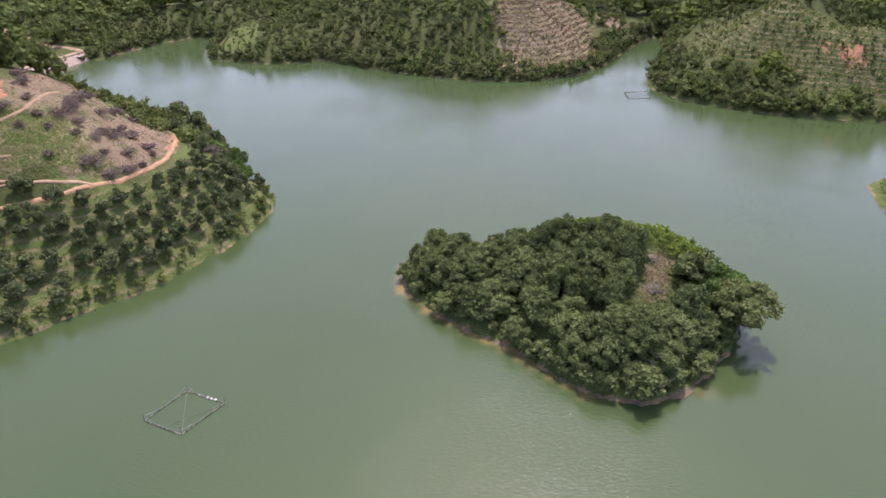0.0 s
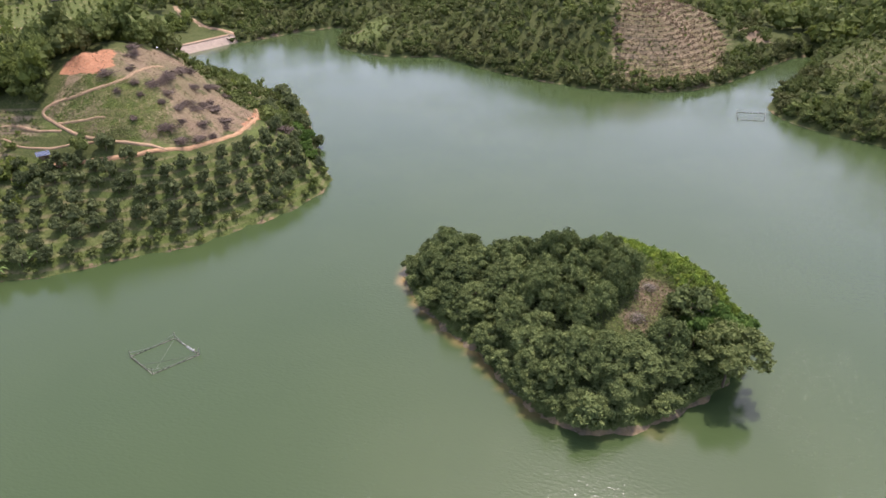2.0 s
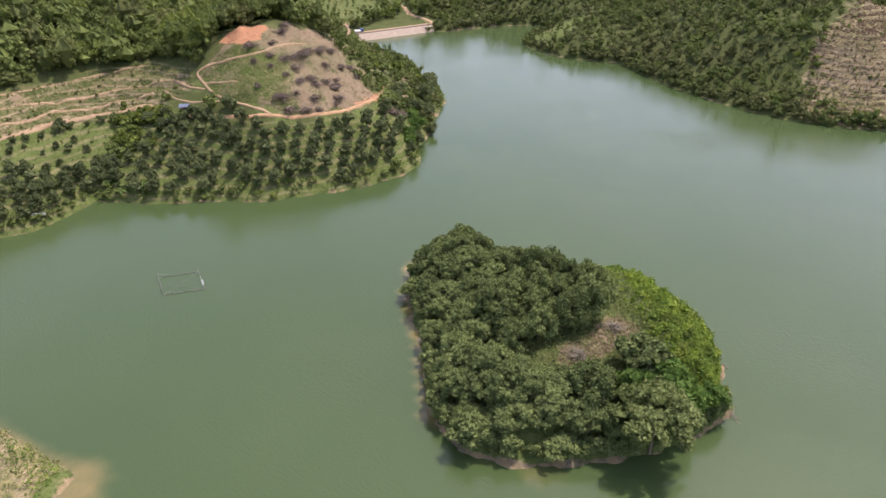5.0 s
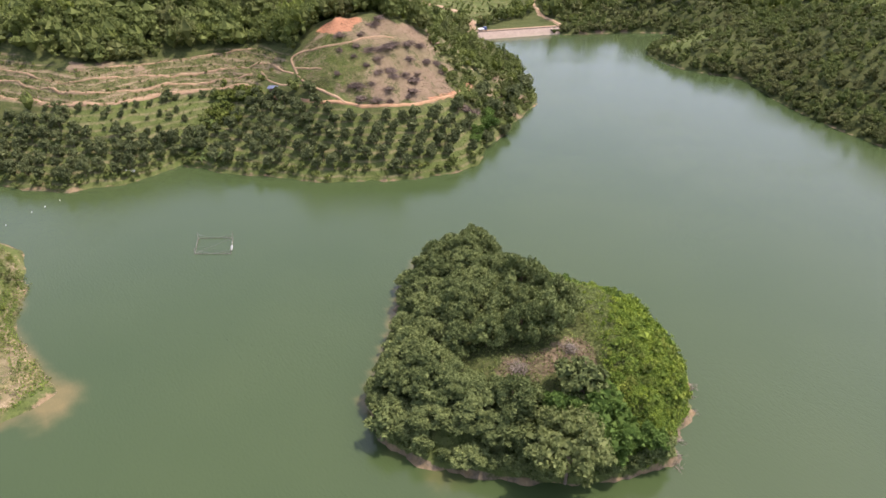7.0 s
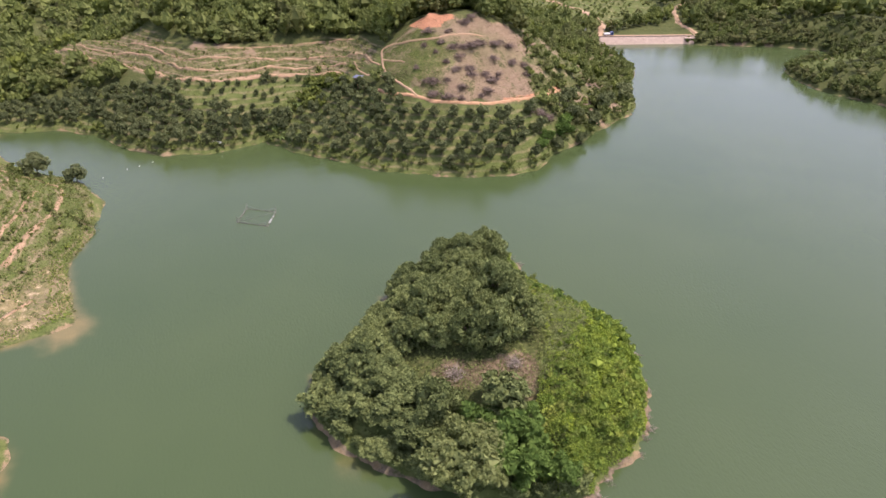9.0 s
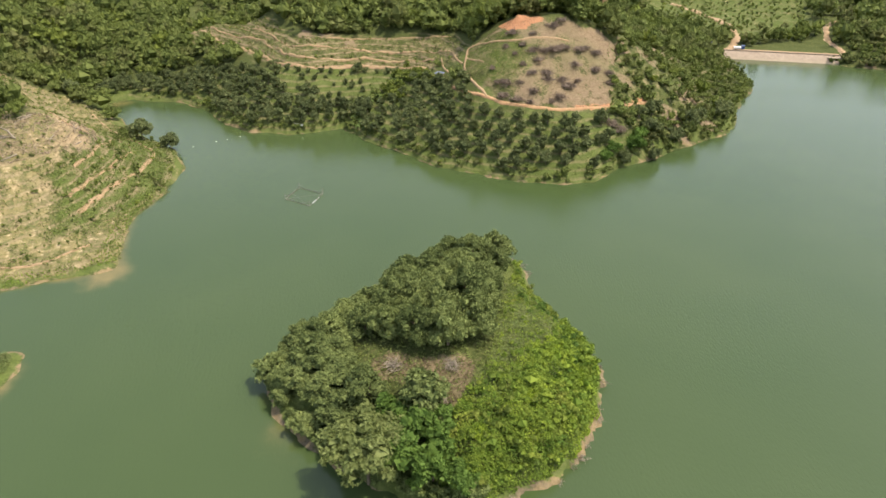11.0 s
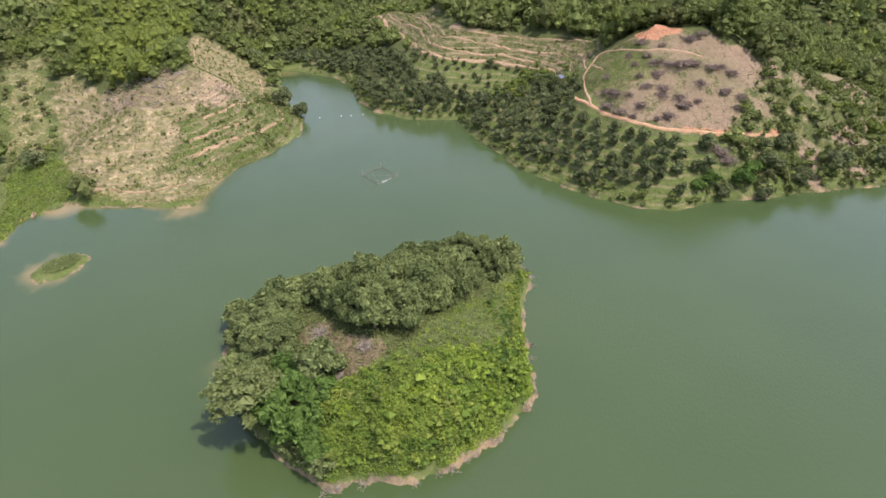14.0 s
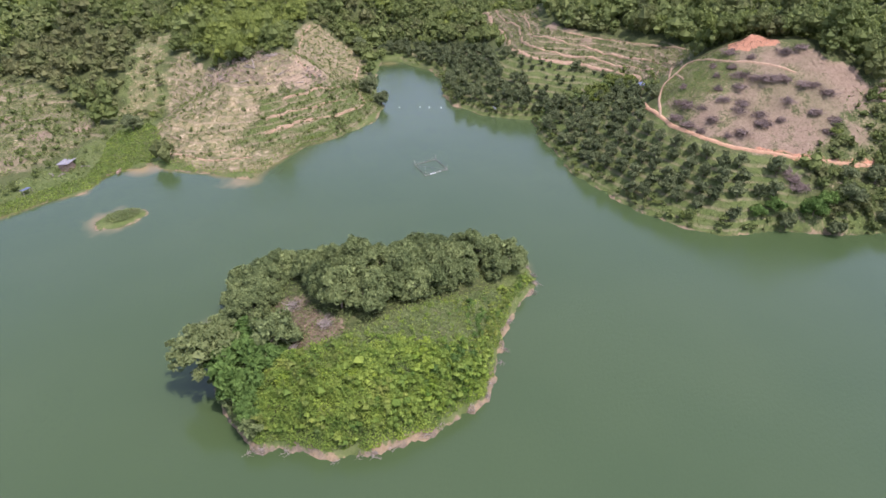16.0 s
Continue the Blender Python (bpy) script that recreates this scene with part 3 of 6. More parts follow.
def build_ground():
    gx, gy, quads = sheet(GRID_X, GRID_Y)
    h = GRID_Z.ravel()
    me = quick_mesh("ground", np.stack([gx, gy, h], -1), quads, GROUND, True)
    shore = -edge_distance(gx, gy, LAKE)
    isle = edge_distance(gx, gy, ISLAND)
    islet = edge_distance(gx, gy, ISLET)
    near = np.where(isle > -3, isle, np.where(islet > -3, islet, shore))
    spit = edge_distance(gx, gy, EAST_SPIT)
    near = np.where(spit > -3, spit, near)
    grass = np.maximum.reduce([0.3 * mask(gx, gy, SCAR, 2, 2, 20), mask(gx, gy, ORCHARD, 3, 2, 21), 0.98 * mask(gx, gy, SCAR_GREEN, 4, 4, 22), 0.8 * mask(gx, gy, VALLEY, 3, 2, 23), 0.9 * mask(gx, gy, HEAD_GREEN, 2, 2, 24),
                               0.9 * mask(gx, gy, FAR_FIELD, 5, 3, 25), mask(gx, gy, ISLE_SLOPE, 1.5, 1, 26), mask(gx, gy, ISLET, 1, 0.5, 27), 0.75 * smooth(near, 9, 3) * (near > 0) * np.where((gy > 212) & (isle < -3), 0.35, 1),
                               0.42 * mask(gx, gy, NE_TERRACE, 3, 2, 28), 0.5 * mask(gx, gy, EAST_SPIT, 2, 1, 29), 0.9 * mask(gx, gy, CAPE_MEADOW, 2, 1, 29), 0.6 * mask(gx, gy, N_TERRACE, 3, 3, 28) * smooth(gy - 0.3 * (gx - 40), 300, 264)])
    dry = np.maximum.reduce([0.5 * mask(gx, gy, SCAR, 2, 2, 30), mask(gx, gy, HEADLAND, 2, 2, 31) * (0.85 - 0.55 * mask(gx, gy, HEAD_GREEN, 4, 3, 32)), 0.48 * mask(gx, gy, STRIP, 2, 1.5, 33), 0.52 * mask(gx, gy, SOUTH_SLOPE, 3, 2, 34),
                             0.75 * mask(gx, gy, N_TERRACE, 3, 4, 35), 0.36 * mask(gx, gy, NE_TERRACE, 3, 2, 36), 0.4 * mask(gx, gy, FAR_FIELD, 5, 3, 37), 0.42 * mask(gx, gy, EAST_SCRUB, 3, 3, 38), 0.6 * mask(gx, gy, VALLEY, 3, 3, 39) * smooth(gy, -12, -26)])
    soil = np.maximum.reduce([mask(gx, gy, SCAR, 1.5, 1.5, 41) * (0.66 + 0.2 * wobble(gx, gy, 13, 47) + 0.3 * smooth(gy - 0.5 * gx, 196, 212) - 0.62 * mask(gx, gy, SCAR_GREEN, 5, 4, 42)), 0.6 * mask(gx, gy, ISLE_CLEAR, 1.2, 1.2, 43),
                              0.5 * mask(gx, gy, N_TERRACE, 3, 4, 44) * smooth(gy - 0.3 * (gx - 40), 256, 290), 0.35 * mask(gx, gy, HEADLAND, 2, 2, 45), 0.36 * mask(gx, gy, STRIP, 2, 2, 48)])
    for x, y, r in (*GAPS, (10, -31, 4), (-1, -29, 3.5), (9, -53, 5), (24, -20, 4), (-128, 80, 3), (-133, 72, 3), (-135, 64, 3), (-222, 405, 12), (-104, 316, 2.5), (84, 336, 8), (-151.6, 298.5, 3), (-147, 307, 3), (-142, 319, 3),  (-92, 165, 3), (-99, 163, 3)):
        soil = np.maximum(soil, 0.8 * smooth(np.hypot(gx - x, gy - y) + 1.5 * wobble(gx, gy, 5, 46), r + 1.5, r - 1.5))
    red = np.maximum.reduce([mask(gx, gy, RED_CUT, 1.0, 0.8, 51), 0.52 * mask(gx, gy, NE_RED, 4, 4, 52), 0.1 * mask(gx, gy, N_TERRACE, 4, 4, 53), 0.55 * smooth(gy, 138, 152) * smooth(line_distance(gx + 0.5, gy, TRACKS[0][3]), 2.2, 0.6)])
    wet = near + 0.5 * wobble(gx, gy, 15, 53)
    mud = np.maximum(smooth(wet, 0.7, 0.0) * (near > -6) * 0.58, 0.75 * smooth(wet, 0.7, 0.2) * (isle > -3))
    trail = np.zeros_like(gx)
    for _, wide, kind, line in TRACKS[1:]:
        if wide < 1.25:
            continue
        trail = np.maximum(trail, 0.7 * smooth(line_distance(gx, gy, line), wide * 0.5 + 0.9, wide * 0.5))
    put_colour(me, "cover_a", grass, dry, soil)
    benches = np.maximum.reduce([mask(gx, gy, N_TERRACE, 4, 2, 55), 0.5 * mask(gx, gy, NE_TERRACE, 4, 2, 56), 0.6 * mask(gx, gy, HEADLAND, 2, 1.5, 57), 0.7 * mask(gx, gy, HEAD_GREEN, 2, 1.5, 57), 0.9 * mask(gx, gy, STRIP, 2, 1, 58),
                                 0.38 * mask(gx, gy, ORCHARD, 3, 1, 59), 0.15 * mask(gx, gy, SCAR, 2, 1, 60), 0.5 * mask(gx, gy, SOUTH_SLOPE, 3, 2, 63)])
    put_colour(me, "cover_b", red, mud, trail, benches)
    tagged(new("ground", me), "hilly ground with forest floor, pasture and bare earth", "ground", kind="structure")


def build_water():
    gx, gy, quads = sheet(np.arange(-178, 330, 2.3), np.arange(-110, 352, 2.3))
    me = quick_mesh("water", np.stack([gx, gy, 0 * gx], -1), quads, WATER, True)
    off = edge_distance(gx, gy, LAKE)
    silt = 0.55 * smooth(off, 2.5, 0) * mask(gx, gy, [(-45, 45), (60, 45), (60, -30), (-45, -30)], 8, 0)
    silt = np.maximum(silt, 0.6 * smooth(np.hypot(gx + 5, gy - 36) + 2 * wobble(gx, gy, 9, 65), 10, 1))
    silt = np.maximum(silt, 0.8 * smooth(np.hypot(gx - 4, gy - 8) + 2 * wobble(gx, gy, 9, 64), 9, 1))
    silt = np.maximum(silt, 0.5 * smooth(np.hypot(gx + 121, gy + 2), 9, 1))
    e = -edge_distance(gx, gy, ISLAND)
    west = smooth(gx - 0.5 * gy, 5, -22) * smooth(gy, 117, 106) + smooth(np.hypot(gx + 8, gy - 113), 9, 3)
    silt = np.maximum(silt, 0.34 * smooth(np.hypot(gx - 42, gy - 79) + 2 * wobble(gx, gy, 7, 66), 9, 1))
    silt = np.maximum(silt, smooth(e, 3.2, 0.2) * np.clip(0.10 + 0.6 * west + 0.2 * wobble(gx, gy, 12, 61), 0.05, 1))
    i = -edge_distance(gx, gy, ISLET)
    silt = np.maximum(silt, (0.18 + 0.4 * smooth(gx - 0.4 * gy, 6, 18)) * smooth(i + 1.6 * wobble(gx, gy, 7, 62), 5.0, 0.3))
    put_float(me, "silt", silt)
    # wind-ruffled patches
    gust = 0.7 + 0.5 * wobble(gx, gy, 14, 67)
    put_float(me, "ruffle", np.clip(gust, 0, 1) * np.maximum(smooth(np.hypot((gx - 8) / 28, (gy - 58) / 22), 1, 0.4), smooth(np.hypot((gx - 71) / 17, (gy - 88) / 32), 1, 0.4)))
    tagged(new("water", me), "calm green turbid reservoir water with fine ripples", "water", kind="structure")


def build_tracks():
    for name, wide, material, line in TRACKS:
        p = resample(line, 0.6)
        run = np.gradient(p, axis=0)
        run /= np.hypot(*run.T)[:, None]
        side = np.stack([-run[:, 1], run[:, 0]], -1)
        rows = []
        mid = height(p[:, 0], p[:, 1])
        for k in (-1.3, -1, 0, 1, 1.3):
            w = wide / 2 * (1 + 0.25 * wobble(p[:, 0] + 30 * k, p[:, 1], 6, 71) + 0.15 * wobble(p[:, 0], p[:, 1] + 20 * k, 2, 72))
            q = p + side * (k * w)[:, None]
            z = np.maximum(height(q[:, 0], q[:, 1]), mid - 0.1) + (0.2 if abs(k) < 1.2 else -0.35)
            rows.append(np.c_[q, z])
        v = np.stack(rows, 1)
        i = np.arange(v.shape[0] * 5).reshape(-1, 5)
        quads = np.stack([i[:-1, :-1], i[1:, :-1], i[1:, 1:], i[:-1, 1:]], -1).reshape(-1, 4)[:, ::-1]
        ob = new(name, quick_mesh(name, v.reshape(-1, 3), quads, material, True))
        tagged(ob, ("narrow red dirt road cut along the hillside" if material == REDROAD else "narrow pale dirt track worn into the hillside"), "dirt road", kind="structure")


build_ground()
build_water()
build_tracks()

# ---- plants ----


def part(name, me, parent, label=""):
    ob = new(name, me)
    ob.parent = parent
    if label:
        tagged(ob, label)
    return ob


def thing(name, x, y, z, label, category, group=""):
    ob = new(name)
    ob.location = (x, y, z)
    ob.empty_display_size = 0.3
    return tagged(ob, label, category, group)


def ball(rings=4, segments=7):
    """Corners and quads of a rough unit sphere."""
    v, f = [], []
    for i in range(rings + 1):
        a = math.pi * (0.06 + 0.88 * i / rings)
        for j in range(segments):
            b = 2 * math.pi * (j + 0.5 * (i % 2)) / segments
            v.append((math.sin(a) * math.cos(b), math.sin(a) * math.sin(b), math.cos(a)))
    for i in range(rings):
        for j in range(segments):
            k = (j + 1) % segments
            f.append((i * segments + j, (i + 1) * segments + j, (i + 1) * segments + k, i * segments + k))
    return np.array(v), np.array(f)


BALL_V, BALL_F = ball(2, 4)


def leaf_quads(rng, points, outward, size, droop=0.0, corners=4):
    """One small leaf cluster at each point, facing roughly outward."""
    n = len(points)
    normal = outward + 0.8 * rng.normal(size=(n, 3)) + np.array([0, 0, 0.1])
    normal /= np.linalg.norm(normal, axis=1)[:, None]
    a = np.cross(normal, rng.normal(size=(n, 3)))
    a /= np.linalg.norm(a, axis=1)[:, None]
    b = np.cross(normal, a)
    s = size * rng.uniform(0.55, 1.25, (n, 1))
    t = s * rng.uniform(0.35, 0.7, (n, 1))
    lift = normal * s * 0.18
    if corners == 3:
        return np.stack([points - a * s, points + a * s, points + b * t * 1.9 + lift], 1).reshape(-1, 3), np.arange(3 * n).reshape(n, 3)
    v = np.stack([points - a * s, points - b * t + lift, points + a * s - [0, 0, droop], points + b * t + lift], 1)
    return v.reshape(-1, 3), np.arange(4 * n).reshape(n, 4)


def crown_shape(seed, wide, tall, blobs, leaves, leaf, droop=0.0, low=-0.35, core=0.72, corners=4):
    """A crown with an uneven outline: boughs that end in sprays of leaves over darker hearts; its foot lies at z = 0."""
    rng = np.random.RandomState(seed)
    c = []
    for i in range(blobs):
        r = 0.9 * math.sqrt((i + 0.5) / blobs)
        a = i * 2.4 + rng.uniform(-0.7, 0.7)
        z = (0.78 * math.sqrt(max(0.0, 1 - 0.85 * r * r)) + rng.uniform(-0.2, 0.12)) if i % 4 else rng.uniform(0.2, 0.4)
        c.append((r * math.cos(a) * 0.84, r * math.sin(a) * 0.84, z))
    c = np.array(c) * [wide / 2, wide / 2, tall]
    rad = wide / 2 * rng.uniform(0.5, 1.25, blobs) * 1.6 / math.sqrt(blobs)
    flat = np.array([1, 1, min(1.0, tall / wide * 1.05)])
    sprays = int(np.clip(leaves // (blobs * 9), 3, 18))
    way = rng.normal(size=(blobs, sprays, 3))
    way /= np.linalg.norm(way, axis=2)[:, :, None]
    way[:, :, 2] = np.where(way[:, :, 2] < low, -way[:, :, 2], way[:, :, 2])
    far = rng.uniform(0.78, 1.24, (blobs, sprays))
    n = leaves * 2
    pick, twig = rng.choice(blobs, n, p=rad**2 / (rad**2).sum()), rng.randint(0, sprays, n)
    d = way[pick, twig] + rng.normal(size=(n, 3)) * 0.27
    off = np.linalg.norm(d - way[pick, twig], axis=1)
    d /= np.linalg.norm(d, axis=1)[:, None]
    p = c[pick] + d * (rad[pick] * (far[pick, twig] - 0.5 * np.minimum(off, 0.8) ** 2) * rng.uniform(0.9, 1.05, n))[:, None] * flat
    hidden = np.zeros(n, bool)
    for k in range(blobs):
        hidden |= (pick != k) & (np.linalg.norm((p - c[k]) / flat, axis=1) < rad[k] * 0.76)
    p, d = p[~hidden][:leaves], d[~hidden][:leaves]
    v, f = leaf_quads(rng, p, 0.8 * d + [0, 0, 0.2], leaf, droop, corners)
    ball_f = BALL_F if corners == 4 else np.vstack([BALL_F[:, :3], BALL_F[:, [0, 2, 3]]])
    vs, fs = [v], [f]
    at = len(v)
    for k in range(blobs):
        rough = 1 + 0.16 * rng.normal(size=(len(BALL_V), 1))
        vs.append(c[k] + BALL_V * rad[k] * core * rough * flat)
        fs.append(ball_f + at)
        at += len(BALL_V)
    return np.vstack(vs), np.vstack(fs)


def tube(points, radii, sides=7):
    p, rings = np.array(points, float), []
    for i, (q, r) in enumerate(zip(p, radii)):
        way = p[min(i + 1, len(p) - 1)] - p[max(i - 1, 0)]
        way /= np.linalg.norm(way)
        u = np.cross(way, (0.31, 0.95, 0.1))
        u /= np.linalg.norm(u)
        w = np.cross(way, u)
        a = np.linspace(0, 2 * math.pi, sides, endpoint=False)[:, None]
        rings.append(q + r * (np.cos(a) * u + np.sin(a) * w))
    v = np.vstack(rings)
    f = [(i * sides + j, i * sides + (j + 1) % sides, (i + 1) * sides + (j + 1) % sides, (i + 1) * sides + j) for i in range(len(p) - 1) for j in range(sides)]
    return v, np.array(f)


def join(pieces):
    vs, fs, at = [], [], 0
    for v, f in pieces:
        vs.append(v)
        fs.append(np.asarray(f) + at)
        at += len(v)
    return np.vstack(vs), np.vstack(fs)


def trunk_shape(seed, tall, thick, limbs, reach):
    rng = np.random.RandomState(seed)
    lean = rng.normal(size=2) * 0.06 * tall
    pieces = [tube([(0, 0, -0.6), (lean[0] * 0.3, lean[1] * 0.3, tall * 0.4), (lean[0], lean[1], tall)], [thick * 1.25, thick, thick * 0.45])]
    for k in range(limbs):
        a, z = rng.uniform(0, 6.283), tall * rng.uniform(0.35, 0.6)
        e = np.array([math.cos(a) * reach, math.sin(a) * reach, z + tall * rng.uniform(0.3, 0.55)])
        s = np.array([lean[0] * 0.5, lean[1] * 0.5, z])
        pieces.append(tube([s, (s + e) / 2 + [0, 0, 0.15 * tall], e], [thick * 0.5, thick * 0.35, thick * 0.15], 5))
    return join(pieces)


def tree_kind(name, seed, label, category, wide, tall, foot, leaves, leaf, material, blobs=13, thick=0.18, droop=0.0, low=-0.35):
    """A prototype tree: trunk with limbs, and a crown that starts at foot."""
    ob = thing(name, 0, 0, 0, label, category)
    part("trunk", quick_mesh("trunk", *trunk_shape(seed, foot + tall * 0.55, thick, 4, wide * 0.25), BARK, True), ob)
    v, f = crown_shape(seed, wide, tall, blobs, int(leaves * 1.25), leaf * 1.12, droop, low, 0.72, 3)
    part("crown", quick_mesh("crown", v + [0, 0, foot], f, material), ob)
    return ob


def plant(kind, x, y, scale=1.0, turn=0.0, sink=0.1, group="", tall=1.0):
    z = ground_at(x, y) - sink
    ob = copy_thing(kind, Matrix.LocRotScale((x, y, z), Euler((0, 0, turn)), (scale, scale, scale * tall)))
    if group:
        tagged(ob, group=group)
    return ob


def drop(kind):
    for o in (*kind.children_recursive, kind):
        bpy.data.objects.remove(o)


def inside(x, y, ring):
    return float(edge_distance(np.array([float(x)]), np.array([float(y)]), ring)[0])


def build_island_trees():
    label = "broad round-crowned tree with dull green leaves on the island"
    kinds = [tree_kind("island_tree", 100 + k, label, "tree", 7.8, 4.7, 0.3, 5200, 0.175, LEAF, 38, 0.2, 0.1, -0.7) for k in range(5)]
    rng = random.Random(4)
    spots = []
    y = 74.0
    row = 0
    while y < 126:
        x = -10.0 + (row % 2) * 2.3
        while x < 60:
            px, py = x + rng.uniform(-1.1, 1.1), y + rng.uniform(-1.0, 1.0)
            x += 4.7
            if inside(px, py, ISLAND) < 0.9 or inside(px, py, ISLE_SLOPE) > -1.8 or inside(px, py, ISLE_CLEAR) > -2.2 or math.hypot(px - 53, py - 90.5) < 4.5 or math.hypot(px - 50, py - 97) < 4 or math.hypot(px - 45.5, py - 98.8) < 4.6:
                continue
            spots.append((px, py))
        y += 4.1
        row += 1
    spots += [(30, 82), (34.5, 80.5), (38.5, 83.5), (42, 87), (33.5, 86), (26, 80.5), (29.5, 78), (37, 88)]
    for i, (px, py) in enumerate(spots):
        edge = inside(px, py, ISLAND)
        s = (0.72 if edge < 3.2 else 0.95) * rng.uniform(0.85, 1.15)
        plant(kinds[i % 5], px, py, s, rng.uniform(0, 6.28), group="trees of the island wood", tall=rng.uniform(0.9, 1.15) * (1.0 + 0.4 * float(smooth(np.array(px), 12, 28) * smooth(np.array(py), 86, 96)) + 0.05 * float(smooth(np.array(px), 16, 6)) + 0.14 * float(smooth(np.array(inside(px, py, ISLE_SLOPE)), -9, -3)) * (px < 36) - 0.28 * float(smooth(np.array(px), 27, 38) * smooth(np.array(py), 94, 86))))
    for k in kinds:
        drop(k)
    lone = tree_kind("leaning_tree", 131, "pale-leaved tree with drooping boughs over the water", "tree", 13.6, 6.4, 5.0, 5200, 0.27, LEAF_PALE, 50, 0.2, 0.6, -0.9)
    plant(lone, 51.8, 91.2, 1.0, 0.4)
    drop(lone)
    lush = tree_kind("feathery_tree", 132, "lush green tree with drooping feathery boughs", "tree", 7.5, 5.6, 0.4, 1900, 0.38, LEAF_LUSH, 22, 0.16, 0.35, -0.6)
    for x, y, s, a in ((51, 97.6, 1.3, 0), (46.6, 94.6, 1.0, 2), (53.6, 99.8, 0.9, 4), (55.2, 103.4, 0.65, 1), (48.6, 99.8, 0.95, 3)):
        plant(lush, x, y, s, a)
    drop(lush)
    grey = tree_kind("round_tree", 133, "rounded grey-green tree beside the clearing", "tree", 7.0, 4.6, 0.5, 1900, 0.27, LEAF, 24, 0.18)
    plant(grey, 45.8, 99.2, 1.3, 1.0)
    drop(grey)
    small = tree_kind("shore_bush", 134, "small grey-green bush standing at the waterline", "bush", 4.2, 3.2, 0.2, 900, 0.26, LEAF, 10, 0.1)
    edge = resample(ISLAND[3:13], 1.8)
    edge = [(x + rng.uniform(-0.4, 0.4) + 0.35 * (34 - x) / 12, y + 0.7 + rng.uniform(-0.3, 0.5), rng.uniform(0.4, 0.85)) for x, y in edge]
    for x, y, s in (*[e for e in edge if inside(e[0], e[1], ISLAND) > 0.35 and rng.random() < 0.85], (31.6, 75.3, 1.3), (27, 77.5, 0.55), (36.5, 78.0, 0.7), (20, 83.5, 0.6), (14.5, 88.5, 0.7), (3.5, 96.5, 0.7), (-4.5, 104, 0.75), (-6.5, 110, 0.7), (43, 82.5, 0.7), (47, 87, 0.65), (24, 79.5, 0.45), (40, 80.0, 0.5), (17, 86, 0.45), (9, 92, 0.5), (0.5, 99, 0.5), (-2, 101.5, 0.55), (-6, 107, 0.5), (34, 76.5, 0.4), (45, 85, 0.45), (11.5, 90.5, 0.55), (-7, 113.5, 0.5)):
        plant(small, x, y, s, x)
    drop(small)
    dark = tree_kind("island_shrub", 135, "small dark green shrub on the island slope", "shrub", 1.7, 1.4, 0.05, 160, 0.2, LEAF_LUSH, 7, 0.04)
    rng = random.Random(9)
    spots = [(22.7, 122.8), (20.3, 120.7), (18.4, 122.0), (28.3, 122.8), (29.0, 124.6), (30.3, 123.6), (32.7, 123.7), (32.7, 125.4), (34.4, 123.0), (36.2, 122.5), (30.3, 125.8), (32.3, 122.1)]
    while len(spots) < 48:
        x, y = rng.uniform(-4, 44), rng.uniform(100, 129)
        if inside(x, y, ISLE_SLOPE) > 1 and 1.2 < inside(x, y, ISLAND) < 9:
            spots.append((x, y))
    for k, (x, y) in enumerate(spots):
        plant(dark, x, y, rng.uniform(0.8, 1.2) if k < 12 else rng.uniform(0.35, 0.8), rng.uniform(0, 6), 0.05, "shrubs on the island slope")
    drop(dark)


def cover_stuff(name, ring, count, size, material, label, seed, edge=0.6, lump=0.5, tint=(0, 1), box=None, keep=None, high=0.7):
    """A tangle of low plants over a piece of ground."""
    rng = np.random.RandomState(seed)
    r = np.array(ring)
    (x0, y0), (x1, y1) = (r.min(0), r.max(0)) if box is None else box
    x, y = rng.uniform(x0, x1, count * 3), rng.uniform(y0, y1, count * 3)
    ok = edge_distance(x, y, ring) > edge * rng.uniform(0.7, 1.3, len(x))
    x, y = x[ok], y[ok]
    if keep is not None:
        ok = keep(x, y, rng)
        x, y = x[ok], y[ok]
    x, y = x[:count], y[:count]
    bumpy = lump * (0.5 + 0.5 * wobble(x, y, 2.6, seed)) + 0.5 * lump * (0.5 + 0.5 * wobble(x, y, 1.2, seed + 1))
    z = height(x, y) + np.maximum(bumpy, 0) * high + rng.uniform(0, 0.2, len(x))
    out = np.stack([rng.normal(size=len(x)) * 0.4, rng.normal(size=len(x)) * 0.4, np.ones(len(x))], -1)
    v, f = leaf_quads(rng, np.stack([x, y, z], -1), out, size)
    me = quick_mesh(name, v, f, material)
    shade = tint[0] + (tint[1] - tint[0]) * np.clip(0.5 + 0.35 * wobble(x, y, 11, seed + 2) + 0.25 * wobble(x, y, 3, seed + 3), 0, 1)
    put_float(me, "tint", shade, "FACE")
    put_float(me, "hue", 0.5 + 0.3 * wobble(x, y, 7, seed + 4), "FACE")
    return tagged(new(name, me), label, "undergrowth", kind="stuff")


def billow(x, y, seed):
    """Rounded heaps with creases between them, about 0 to 1."""
    return 0.55 * np.abs(wobble(x, y, 7.5, seed)) + 0.32 * np.abs(wobble(x, y, 3.4, seed + 1)) + 0.16 * np.abs(wobble(x, y, 1.6, seed + 2))


